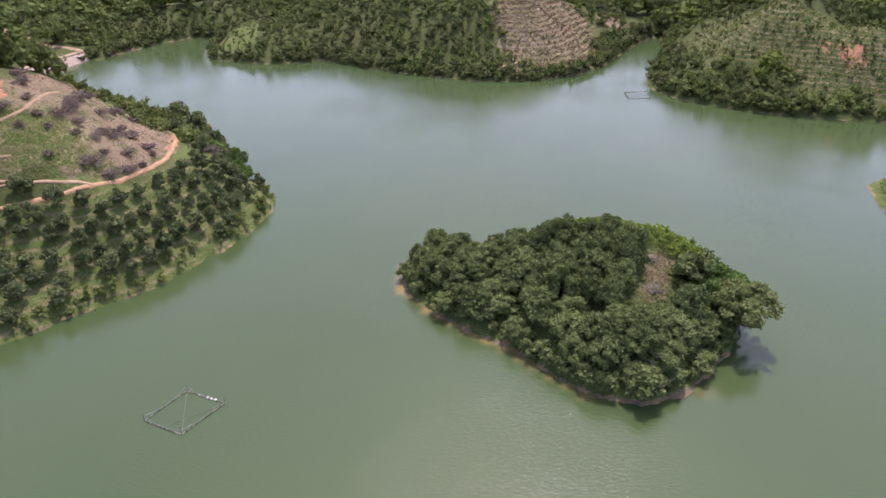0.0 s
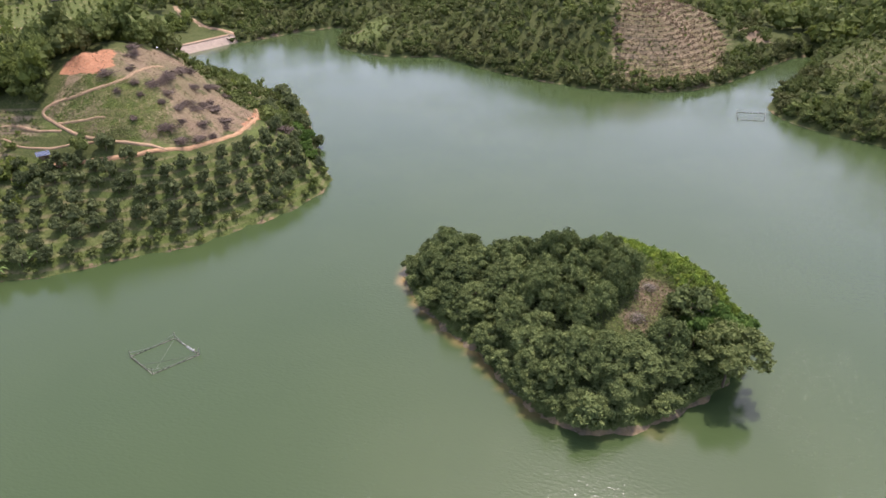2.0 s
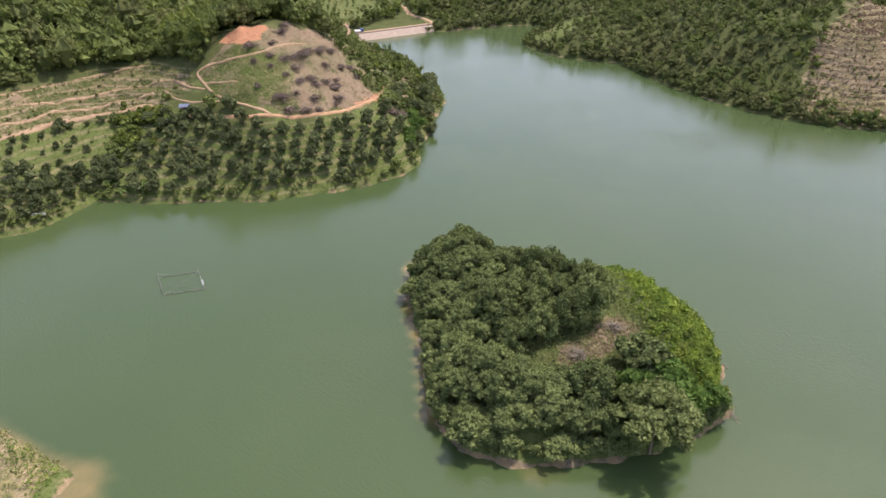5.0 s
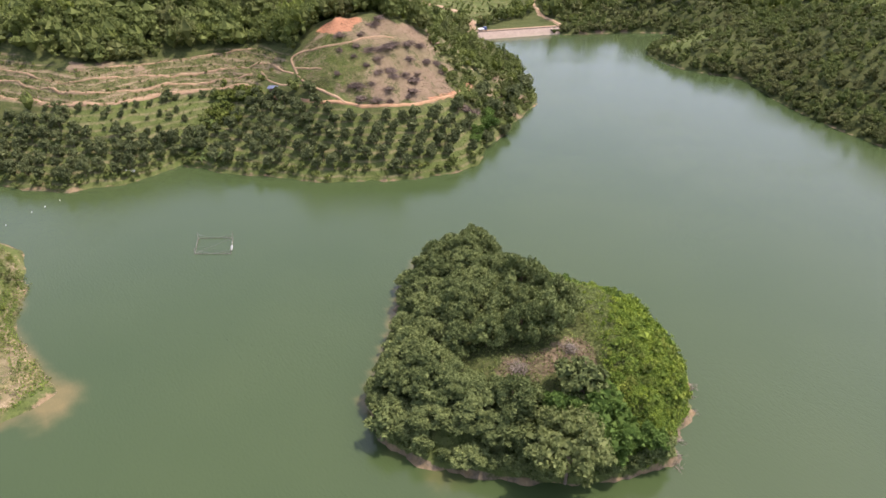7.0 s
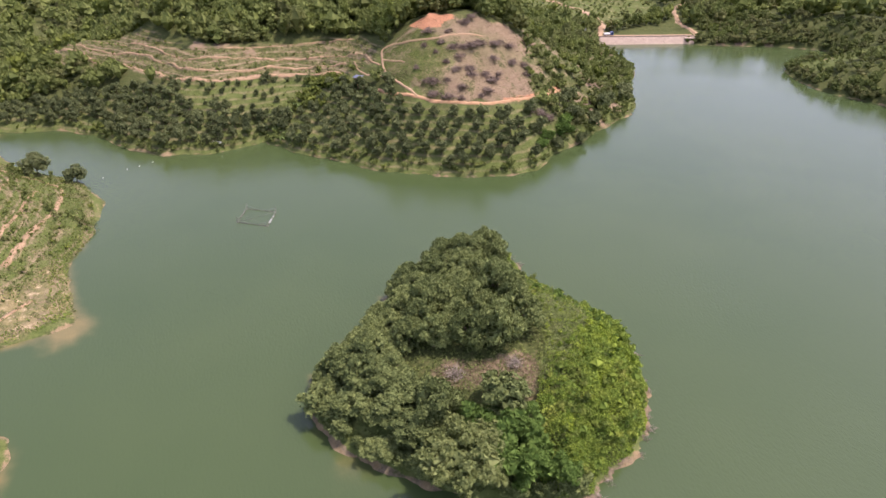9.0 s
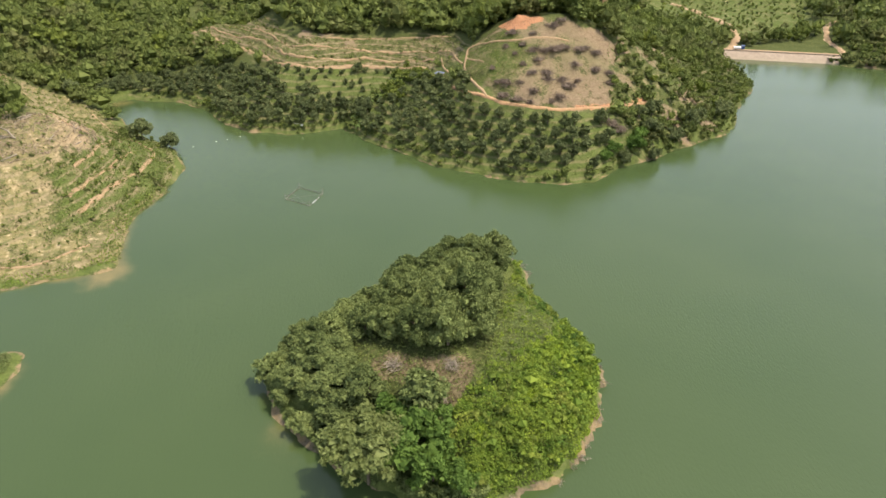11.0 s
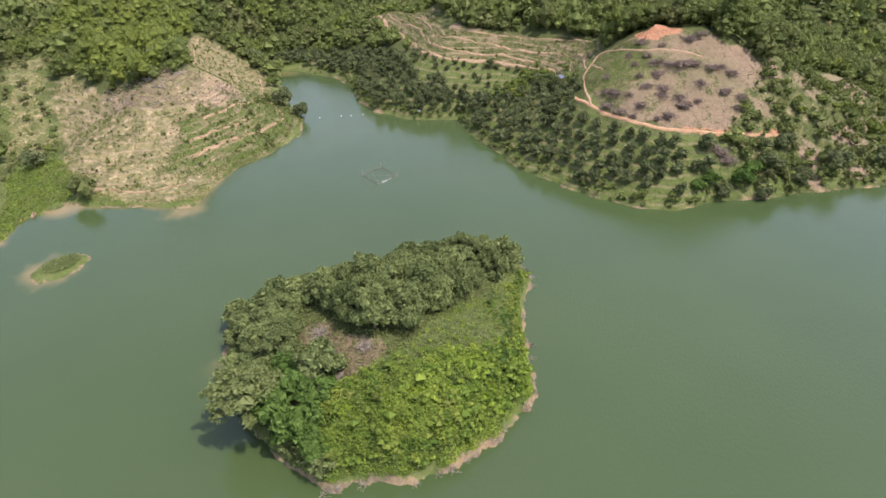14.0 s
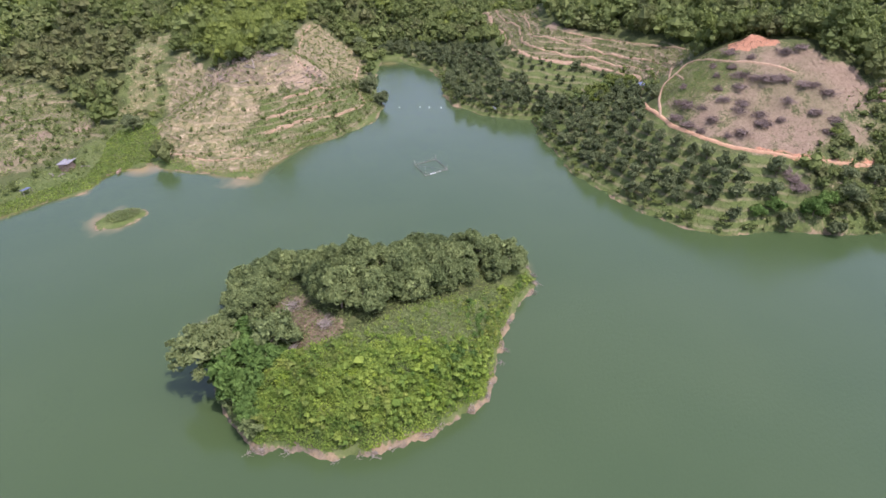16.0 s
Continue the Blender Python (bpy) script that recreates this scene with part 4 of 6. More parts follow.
def mound_cover(name, ring, count, size, material, label, seed, deep, edge, keep, tint=(0.0, 1.0)):
    """A thick tangle of climbing plants: leaf clusters on and under a heaped surface."""
    rng = np.random.RandomState(seed)
    r = np.array(ring)
    (x0, y0), (x1, y1) = r.min(0), r.max(0)
    x, y = rng.uniform(x0, x1, count * 5), rng.uniform(y0, y1, count * 5)
    near = edge_distance(x, y, ring) > 0
    x, y = x[near], y[near]
    bank = height(x, y)
    ok = (bank > edge + 0.3 * wobble(x, y, 5, seed + 7) + 0.2 * wobble(x, y, 2, seed + 8)) & keep(x, y, rng)
    x, y, bank = x[ok][:count], y[ok][:count], bank[ok][:count]
    full = deep * smooth(bank, edge - 0.6, edge + 2.6) * (1 + 0.75 * smooth(x, 40, 52))
    top = full * (0.35 + billow(x, y, seed))
    e = 0.25
    sx, sy = full * (billow(x + e, y, seed) - billow(x - e, y, seed)) / (2 * e), full * (billow(x, y + e, seed) - billow(x, y - e, seed)) / (2 * e)
    out = np.stack([-sx, -sy, np.ones(len(x))], -1)
    out /= np.linalg.norm(out, axis=1)[:, None]
    z = height(x, y) + top * (1 - 0.5 * rng.uniform(0, 1, len(x)) ** 2.5)
    v, f = leaf_quads(rng, np.stack([x, y, z], -1), out, size)
    me = quick_mesh(name, v, f, material)
    shade = 0.5 + 0.32 * wobble(x, y, 12, seed + 3) + 0.40 * wobble(x, y, 3.2, seed + 4) + 0.12 * rng.normal(size=len(x))
    put_float(me, "tint", np.clip(tint[0] + (tint[1] - tint[0]) * shade, 0, 1.2), "FACE")
    put_float(me, "hue", np.clip(0.55 + 0.4 * wobble(x, y, 6, seed + 5), 0, 1), "FACE")
    return tagged(new(name, me), label, "undergrowth", kind="stuff")


def build_island_cover():
    def bright(x, y):
        return smooth(x + 0.9 * (y - 118) + 5 * wobble(x, y, 9, 3) + 2 * wobble(x, y, 3.5, 4), 32, 43)

    mound_cover("vine_cover", ISLE_SLOPE, 46000, 0.19, LEAF_VINE, "bright yellow-green vines and weeds covering the island slope", 5, 1.4, 0.75, lambda x, y, rng: rng.uniform(0, 1, len(x)) < 0.03 + bright(x, y) + 0.4 * smooth(edge_distance(x, y, ISLAND), 3.5, 1.2))
    mound_cover("slope_grass", ISLE_SLOPE, 22000, 0.14, LEAF_SLOPE, "pale dry grass and weeds on the upper island slope", 17, 0.7, 0.6, lambda x, y, rng: rng.uniform(0, 1, len(x)) < 1.02 - bright(x, y))
    cover_stuff("shore_grass", SHORE_GRASS, 13000, 0.2, LEAF_VINE, "bright green grass on the flat muddy shore", 18, 0.2, 0.4, (0.1, 0.9), high=0.4)
    cover_stuff("island_undergrowth", ISLAND, 9000, 0.24, LEAF_FOREST, "dark undergrowth beneath the island trees", 6, 0.9, 0.7, (0.2, 0.8), None,
                lambda x, y, rng: (edge_distance(x, y, ISLE_CLEAR) < 0.3) & (edge_distance(x, y, ISLE_SLOPE) < 0.5))
    cover_stuff("islet_grass", [(27.5, 25.5), (24, 25), (21, 26.5), (20, 29), (21.5, 31), (25, 32), (28.5, 30.5), (29.5, 28)], 2200, 0.16, LEAF_SLOPE, "olive reeds and grass on the mud islet", 7, 0.5, 0.7, (0.0, 0.7))
    cover_stuff("clearing_brush", ISLE_CLEAR, 1500, 0.17, LEAF_BROWN, "broken grey-brown brush strewn over the clearing", 9, 0.2, 0.4, high=0.4)
    cover_stuff("clearing_weeds", ISLE_CLEAR, 700, 0.2, LEAF_FOREST, "weeds growing through the clearing", 10, 0.1, 0.5, (0.2, 0.9), high=0.5)
    cover_stuff("spit_scrub", EAST_SPIT, 2500, 0.4, LEAF_FOREST, "low green scrub on a spit of land", 8, 1.9, 1.2, (0.2, 0.8))


def bank_spots(ring, count, low, high, size, seed, keep=None):
    """Places in a belt behind a bank."""
    rng = np.random.RandomState(seed)
    r = np.array(ring)
    (x0, y0), (x1, y1) = r.min(0) - 12, r.max(0) + 12
    x, y = rng.uniform(x0, x1, count), rng.uniform(y0, y1, count)
    d = edge_distance(x, y, ring)
    d = d if ring is ISLAND else -d
    ok = (d > low) & (d < high)
    if keep is not None:
        ok &= keep(x, y)
    return [(a, b, rng.uniform(*size)) for a, b in np.stack([x, y], -1)[ok]]


def build_banks():
    rng = random.Random(611)
    grid = np.array([(x + rng.uniform(-0.5, 0.5), y + rng.uniform(-0.5, 0.5)) for y in np.arange(99, 131, 0.95) for x in np.arange(-8, 60, 0.95)])
    gx, gy = grid.T
    ok = (edge_distance(gx, gy, ISLE_SLOPE) > 0.4) & (edge_distance(gx, gy, ISLAND) > 1.1)
    lush = smooth(gx + 0.9 * (gy - 118) + 5 * wobble(gx, gy, 9, 3), 28, 42) + 0.7 * smooth(edge_distance(gx, gy, ISLAND), 4.5, 2)
    bushes = [(x, y, rng.uniform(0.45, 1.15) * (0.4 + 0.6 * min(1.0, m)) * (1.3 if rng.random() < 0.06 else 1)) for (x, y), m, good in zip(grid, lush, ok) if good and rng.random() < 0.42 + 0.5 * m]
    wood_stuff("island_thicket", bushes, 612, 110, 0.13, "yellow-green bushes and climbers heaped over the island slope", 1.9, 1.5, LEAF_VINE, 4)
    orchard = bank_spots(LAKE_A[26:] + LAKE_B[:12] + [(-40, 240), (0, 100), (-60, 20)], 17000, 0.15, 3.2, (0.3, 1.0), 615, lambda x, y: (x < -40) & (edge_distance(x, y, LAKE) < -0.15))
    north = bank_spots(LAKE_B[14:] + LAKE_C[:15] + [(150, 180), (0, 200), (-120, 240)], 26000, 0.2, 4.2, (0.5, 1.5), 617, lambda x, y: (y > 200) & (edge_distance(x, y, LAKE) < -0.2))
    wood_stuff("north_bank_scrub", north, 618, 34, 0.36, "dark green scrub hanging over the far bank", 2.2, 1.9, LEAF_FOREST, 3, -0.25, 0.5)
    rng = random.Random(78)
    thick = [(x + rng.gauss(0, 2.6), y + rng.gauss(0, 2.6), rng.uniform(0.5, 1.25)) for x, y in ((-108, 98.4), (-103.7, 103.8), (-97.9, 106.2), (-100.2, 99.2), (-98.7, 92.1), (-99, 95.6)) for _ in range(14)]
    wood_stuff("orchard_thicket", thick, 619, 80, 0.3, "lush green thicket in the gully beside the orchard", 2.4, 1.9, LEAF_FOREST, 4, 0.2)
    wood_stuff("bank_scrub", orchard, 616, 34, 0.3, "green weeds and scrub along the lake bank", 2.0, 1.5, LEAF_FOREST, 4)


def brush_heap(seed, wide, tall, twigs, material):
    """Dead boughs thrown on a heap."""
    rng = np.random.RandomState(seed)
    pieces = []
    for _ in range(twigs):
        a, r, b = rng.uniform(0, 6.283), wide / 2 * rng.uniform(0, 0.8) ** 0.7, rng.uniform(0, 6.283)
        n = wide * rng.uniform(0.15, 0.4)
        s = np.array([r * math.cos(a), r * math.sin(a) * 0.8, tall * (1 - (2 * r / wide) ** 2) * rng.uniform(0.0, 0.9)])
        e = s + [n * math.cos(b), n * math.sin(b), rng.uniform(-0.15, 0.45) * n]
        t = rng.uniform(0.018, 0.05)
        pieces.append(tube([s, (s + e) / 2 + rng.normal(size=3) * 0.06, e], [t, t * 0.8, t * 0.4], 3))
    return quick_mesh("branch_mass", *join(pieces), material)


def build_brush():
    shrubs = [(-85.6, 138.6), (-82.6, 139.3), (-85.8, 142.5), (-86.4, 144.6), (-87.1, 146.7), (-88.2, 149.1), (-88.7, 153.1), (-89.7, 155.9), (-77.9, 137.2), (-78.9, 141.6), (-76.4, 141.7), (-76.2, 127.6), (-75.4, 129.3),
              (-74.5, 132.8), (-71.4, 136.8), (-71.7, 128.1), (-69.5, 131.4), (-67.8, 135.1), (-68.2, 141.4), (-70.3, 144.4), (-77.8, 146.2), (-75.9, 147.9), (-83.3, 151.2), (-78.9, 151.4), (-90.0, 159.5), (-84.1, 158.1),
              (-85.3, 163.0), (-81.7, 162.4), (-89.9, 130.9), (-88.7, 135.8), (-94.5, 133.6), (-97.0, 146.6), (-80.7, 134.7), (-85.1, 133.0), (-82.4, 125.9), (-92.1, 139.7), (-63.5, 156.2), (-62.1, 158.3), (-61.0, 160.4), (-99.5, 150.0)]
    heaps = [brush_heap(300 + k, 5.0, 1.5, 170, TWIG) for k in range(7)]
    thin = {13, 17, 18, 23, 28, 29, 32, 33, 34, 35}
    rng = random.Random(6)
    for k, (x, y) in enumerate(shrubs):
        w = rng.uniform(2.2, 3.2) if k in thin else rng.uniform(4.2, 5.8)
        ob = thing("dry_shrub", x, y, ground_at(x, y) - 0.05, "leafless purple-grey shrub on the bare hillside", "shrub", "dry shrubs on the bare hill")
        m = part("branch_mass", heaps[k % 7], ob)
        m.scale = (w / 5, w / 5, 1)
        pieces = []
        for j in range(rng.randint(4, 7)):
            a, r, s = rng.uniform(0, 6.28), w * 0.4 * rng.uniform(0.2, 1), w * rng.uniform(0.22, 0.42)
            v, f = crown_shape(320 + 9 * k + j, s, s * rng.uniform(0.45, 0.75), 4, 90, 0.13, 0, -0.5, 0.6)
            pieces.append((v + [r * math.cos(a), 0.75 * r * math.sin(a), rng.uniform(0, 0.25)], f))
        part("twig_crown", quick_mesh("twig_crown", *join(pieces), TWIG), ob)
        ob.rotation_euler = (0, 0, rng.uniform(0, 6))
    for x, y, w in ((37, 95, 3.6), (38.8, 103.5, 3.0), (44.5, 102, 2.6)):
        ob = thing("brush_pile", x, y, ground_at(x, y), "heap of grey-brown dead branches in the clearing", "brush pile")
        part("branch_heap", brush_heap(int(x), w, 0.9, 150, DEADWOOD), ob)
    rng = random.Random(14)
    logs = 0
    while logs < 22:
        x, y = rng.uniform(-66, -32), rng.uniform(-22, 17)
        if inside(x, y, FELLED) < 1.5:
            continue
        logs += 1
        sx, sy = ground_at(x + 1, y) - ground_at(x - 1, y), ground_at(x, y + 1) - ground_at(x, y - 1)
        turn, long = math.atan2(sx, -sy) + rng.uniform(-0.3, 0.3), rng.uniform(3.0, 6.5)
        c, d = math.cos(turn), math.sin(turn)
        pts = [(c * u * long, d * u * long, ground_at(x + c * u * long, y + d * u * long)) for u in (-0.5, -0.17, 0.17, 0.5)]
        z = ground_at(x, y)
        ob = thing("fallen_log", x, y, z, "grey felled trunk lying along the headland slope", "log", "felled trunks on the headland")
        part("trunk", quick_mesh("trunk", *tube([(a, b, h - z + 0.16) for a, b, h in pts], [0.19, 0.17, 0.14, 0.08], 7), DEADWOOD, True), ob)
        for u in (0.05, 0.3):
            a, b, e = c * u * long, d * u * long, rng.choice((-1, 1)) * rng.uniform(0.7, 1.3)
            h = ground_at(x + a, y + b) - z
            part("branch", quick_mesh("branch", *tube([(a, b, h + 0.16), (a - d * e * 0.5 + c * 0.3, b + c * e * 0.5 + d * 0.3, h + 0.4), (a - d * e + c * 0.7, b + c * e + d * 0.7, h + 0.6)], [0.07, 0.05, 0.025], 5), DEADWOOD), ob)
    rng = random.Random(12)
    heaps = [brush_heap(900 + k, 2.0, 0.5, 38, DEADWOOD) for k in range(6)]
    pts = resample(ISLAND[12:] + ISLAND[:1], 1.7)
    for x, y in pts:
        if rng.random() < 0.5:
            x, y = x + rng.uniform(-0.5, 0.9), y + rng.uniform(-0.5, 0.6)
            ob = thing("shore_brush", x, y, max(ground_at(x, y), -0.25) - 0.05, "grey dead brush and roots at the waterline", "brush pile", "dead brush along the island bank")
            m = part("branch_heap", heaps[rng.randrange(6)], ob)
            m.scale = (rng.uniform(0.6, 1.3), rng.uniform(0.6, 1.3), rng.uniform(0.7, 1.4))
            ob.rotation_euler = (0, 0, rng.uniform(0, 6))


def orchard_spots():
    """Planted rows that run along the bank."""
    rng = random.Random(21)
    found = []
    for ang, along, across, first in ((math.atan2(0.92, 0.39), 4.6, 3.9, True), (math.atan2(0.66, 0.75), 4.2, 3.6, False)):
        c, s = math.cos(ang), math.sin(ang)
        for i in range(-40, 41):
            for j in range(-40, 41):
                u, v = (i + 0.5 * (j % 2)) * along, j * across
                x, y = -85 + u * c - v * s + rng.uniform(-0.7, 0.7), 80 + u * s + v * c + rng.uniform(-0.7, 0.7)
                if (y - 0.5 * (x + 56) > 106) == first:
                    found.append((x, y))
    a = np.array(found)
    ok = (edge_distance(a[:, 0], a[:, 1], ORCHARD) > 1.2) & (edge_distance(a[:, 0], a[:, 1], LAKE) < -2.4)
    thin = edge_distance(a[:, 0], a[:, 1], MEADOW) > 0
    spots = []
    for (x, y), good, few in zip(found, ok, thin):
        if good and rng.random() > (0.72 if few else 0.05):
            spots.append((x, y, rng.uniform(0.35, 0.6) if few else rng.uniform(0.84, 1.18)))
    return spots


BLADES = []


def banana_plant(x, y, rng):
    """A fleshy stem with long arching blades."""
    if not BLADES:
        for droop in (0.9, 1.5, 2.2):
            rows = []
            for i in range(7):
                u = i / 6
                w = 0.34 * math.sin(math.pi * (0.08 + 0.9 * u)) ** 0.7
                out, up = 2.1 * u, 1.5 * u - droop * u * u
                rows += [(out, -w, up + 0.1), (out, 0, up), (out, w, up + 0.1)]
            i = np.arange(21).reshape(7, 3)
            quads = np.stack([i[:-1, :-1], i[1:, :-1], i[1:, 1:], i[:-1, 1:]], -1).reshape(-1, 4)
            BLADES.append(quick_mesh("leaf_blade", rows, quads, LEAF_BLADE, True))
        BLADES.append(quick_mesh("stem", *tube([(0, 0, -0.3), (0.03, 0, 0.8), (0, 0.04, 1.7)], [0.16, 0.13, 0.08], 7), LEAF_BLADE, True))
    ob = thing("banana_plant", x, y, ground_at(x, y), "banana plant with long arching pale green leaves", "banana plant", "banana plants beside the orchard")
    part("stem", BLADES[3], ob)
    turn = rng.uniform(0, 6.28)
    for k in range(rng.randint(6, 8)):
        b = part("leaf_blade", BLADES[k % 3], ob)
        b.location, b.rotation_euler = (0, 0, 1.55 + 0.05 * k), (0, 0, turn + 2.4 * k)
        b.scale = (rng.uniform(0.8, 1.1),) * 3
    ob.scale = (rng.uniform(0.55, 0.85),) * 3


def build_orchard():
    label = "dark green rounded fruit tree planted in an orchard row"
    kinds = [tree_kind("orchard_tree", 200 + k, label, "fruit tree", 3.6, 3.3, 0.3, 600, 0.22, LEAF_ORCHARD, 12, 0.09) for k in range(5)]
    rng = random.Random(22)
    spots = sorted(orchard_spots(), key=lambda s: math.hypot(s[0] + 45, s[1] - 125))
    for i, (x, y, s) in enumerate(spots[:300]):
        plant(kinds[i % 5], x, y, s, rng.uniform(0, 6.28), 0.05, "trees of the orchard", rng.uniform(0.9, 1.2))
    for k in kinds:
        drop(k)
    small = tree_kind("roadside_tree", 210, "small dark tree in a row beside the dirt road", "fruit tree", 2.3, 2.0, 0.2, 220, 0.22, LEAF_ORCHARD, 8, 0.06)
    for x, y in resample([(-121, 52.5), (-113.5, 58), (-110, 68), (-112.3, 82), (-112, 93), (-106.5, 104)], 3.4):
        plant(small, x + rng.uniform(-0.4, 0.4), y + rng.uniform(-0.4, 0.4), rng.uniform(0.7, 1.2), rng.uniform(0, 6), 0.05, "trees along the orchard road")
    drop(small)
    dark = tree_kind("dark_tree", 211, "dark green rounded tree standing alone", "tree", 4.6, 4.0, 0.4, 900, 0.26, LEAF_ORCHARD, 11, 0.12)
    for x, y, s in ((-64.6, 170.8, 1.25), (-75.8, 175, 1.2), (-75.6, 188.7, 1.5), (-66.6, 179.7, 1.1), (-85.6, 202.9, 1.4), (-53.5, 160, 0.9), (-57, 170, 0.9), (-70.5, 169, 0.9), (-84.5, 117.5, 0.95), (-74, 29.5, 1.15), (-80, 19.5, 1.45), (-121, -17, 1.3), (-7, -11, 1.2), (-100, 107, 0.8), (-96, 104, 0.9), (-93, 108, 0.7), (-102, 103, 0.8)):
        plant(dark, x, y, s, x)
    drop(dark)
    palm = tree_kind("bank_tree", 212, "bright green spreading tree on the lake bank", "tree", 6.0, 4.2, 0.5, 1500, 0.34, LEAF_LUSH, 16, 0.14, 0.3, -0.6)
    for x, y, s in ((-58, 164.5, 1.0), (-54, 156.5, 0.7), (-51, 154, 0.6), (-62, 166.5, 0.7)):
        plant(palm, x, y, s, x)
    drop(palm)
    rng = random.Random(77)
    clumps = [(-95.5, 86.8), (-91.9, 84.4), (-86.8, 84.6), (-82, 88), (-98.7, 90.8), (-98, 87.9), (-104.9, 97.4), (-100.6, 94.6)]
    for x, y in clumps:
        for _ in range(3):
            banana_plant(x + rng.uniform(-1.6, 1.6), y + rng.uniform(-1.6, 1.6), rng)
    return spots[300:]


def wood_stuff(name, spots, seed, leaves, leaf, label, wide=5.0, tall=4.6, material=None, blobs=8, shift=0.0, bright_share=1.0):
    """A wood of many trees that nobody could count, as one piece."""
    shapes = [crown_shape(seed + k, wide * (1.0, 0.85, 1.15, 0.95, 0.75, 1.1)[k % 6], tall * (1.0, 1.25, 0.85, 0.95, 1.3, 0.8)[k % 6], blobs + (k % 3), leaves, leaf, 0, -0.15, 0.74, 3) for k in range(6)]
    rng = np.random.RandomState(seed)
    vs, fs, ts, hs, at = [], [], [], [], 0
    xy = np.array([s[:2] for s in spots])
    zs = height(xy[:, 0], xy[:, 1])
    patch = np.clip(0.5 + 0.4 * wobble(xy[:, 0], xy[:, 1], 45, seed), 0, 1)
    bright, grey = mask(xy[:, 0], xy[:, 1], BRIGHT_WOOD, 6, 5, 81), mask(xy[:, 0], xy[:, 1], GREY_WOOD, 6, 5, 82)
    patch = np.clip(patch + 0.7 * bright, 0, 1.3)
    hue = np.clip(0.5 + shift + 0.32 * wobble(xy[:, 0], xy[:, 1], 38, seed + 1) + 0.5 * bright - 0.6 * grey, 0, 1)
    for i, s in enumerate(spots):
        v, f = shapes[i % 6]
        a, k = rng.uniform(0, 6.283), s[2]
        ca, sa = math.cos(a) * k, math.sin(a) * k
        w = np.stack([v[:, 0] * ca - v[:, 1] * sa + s[0], v[:, 0] * sa + v[:, 1] * ca + s[1], v[:, 2] * k * rng.uniform(0.85, 1.3) + zs[i] + 0.35 * k], -1)
        vs.append(w)
        fs.append(f + at)
        ts.append(np.full(len(f), bright_share * (0.65 * rng.uniform(0, 1) + 0.35 * patch[i])))
        hs.append(np.full(len(f), np.clip(hue[i] + rng.normal() * 0.16, 0, 1)))
        at += len(v)
    me = quick_mesh(name, np.vstack(vs), np.vstack(fs), material or LEAF_FOREST)
    put_float(me, "tint", np.concatenate(ts), "FACE")
    put_float(me, "hue", np.concatenate(hs), "FACE")
    return tagged(new(name, me), label, "woodland", kind="stuff")


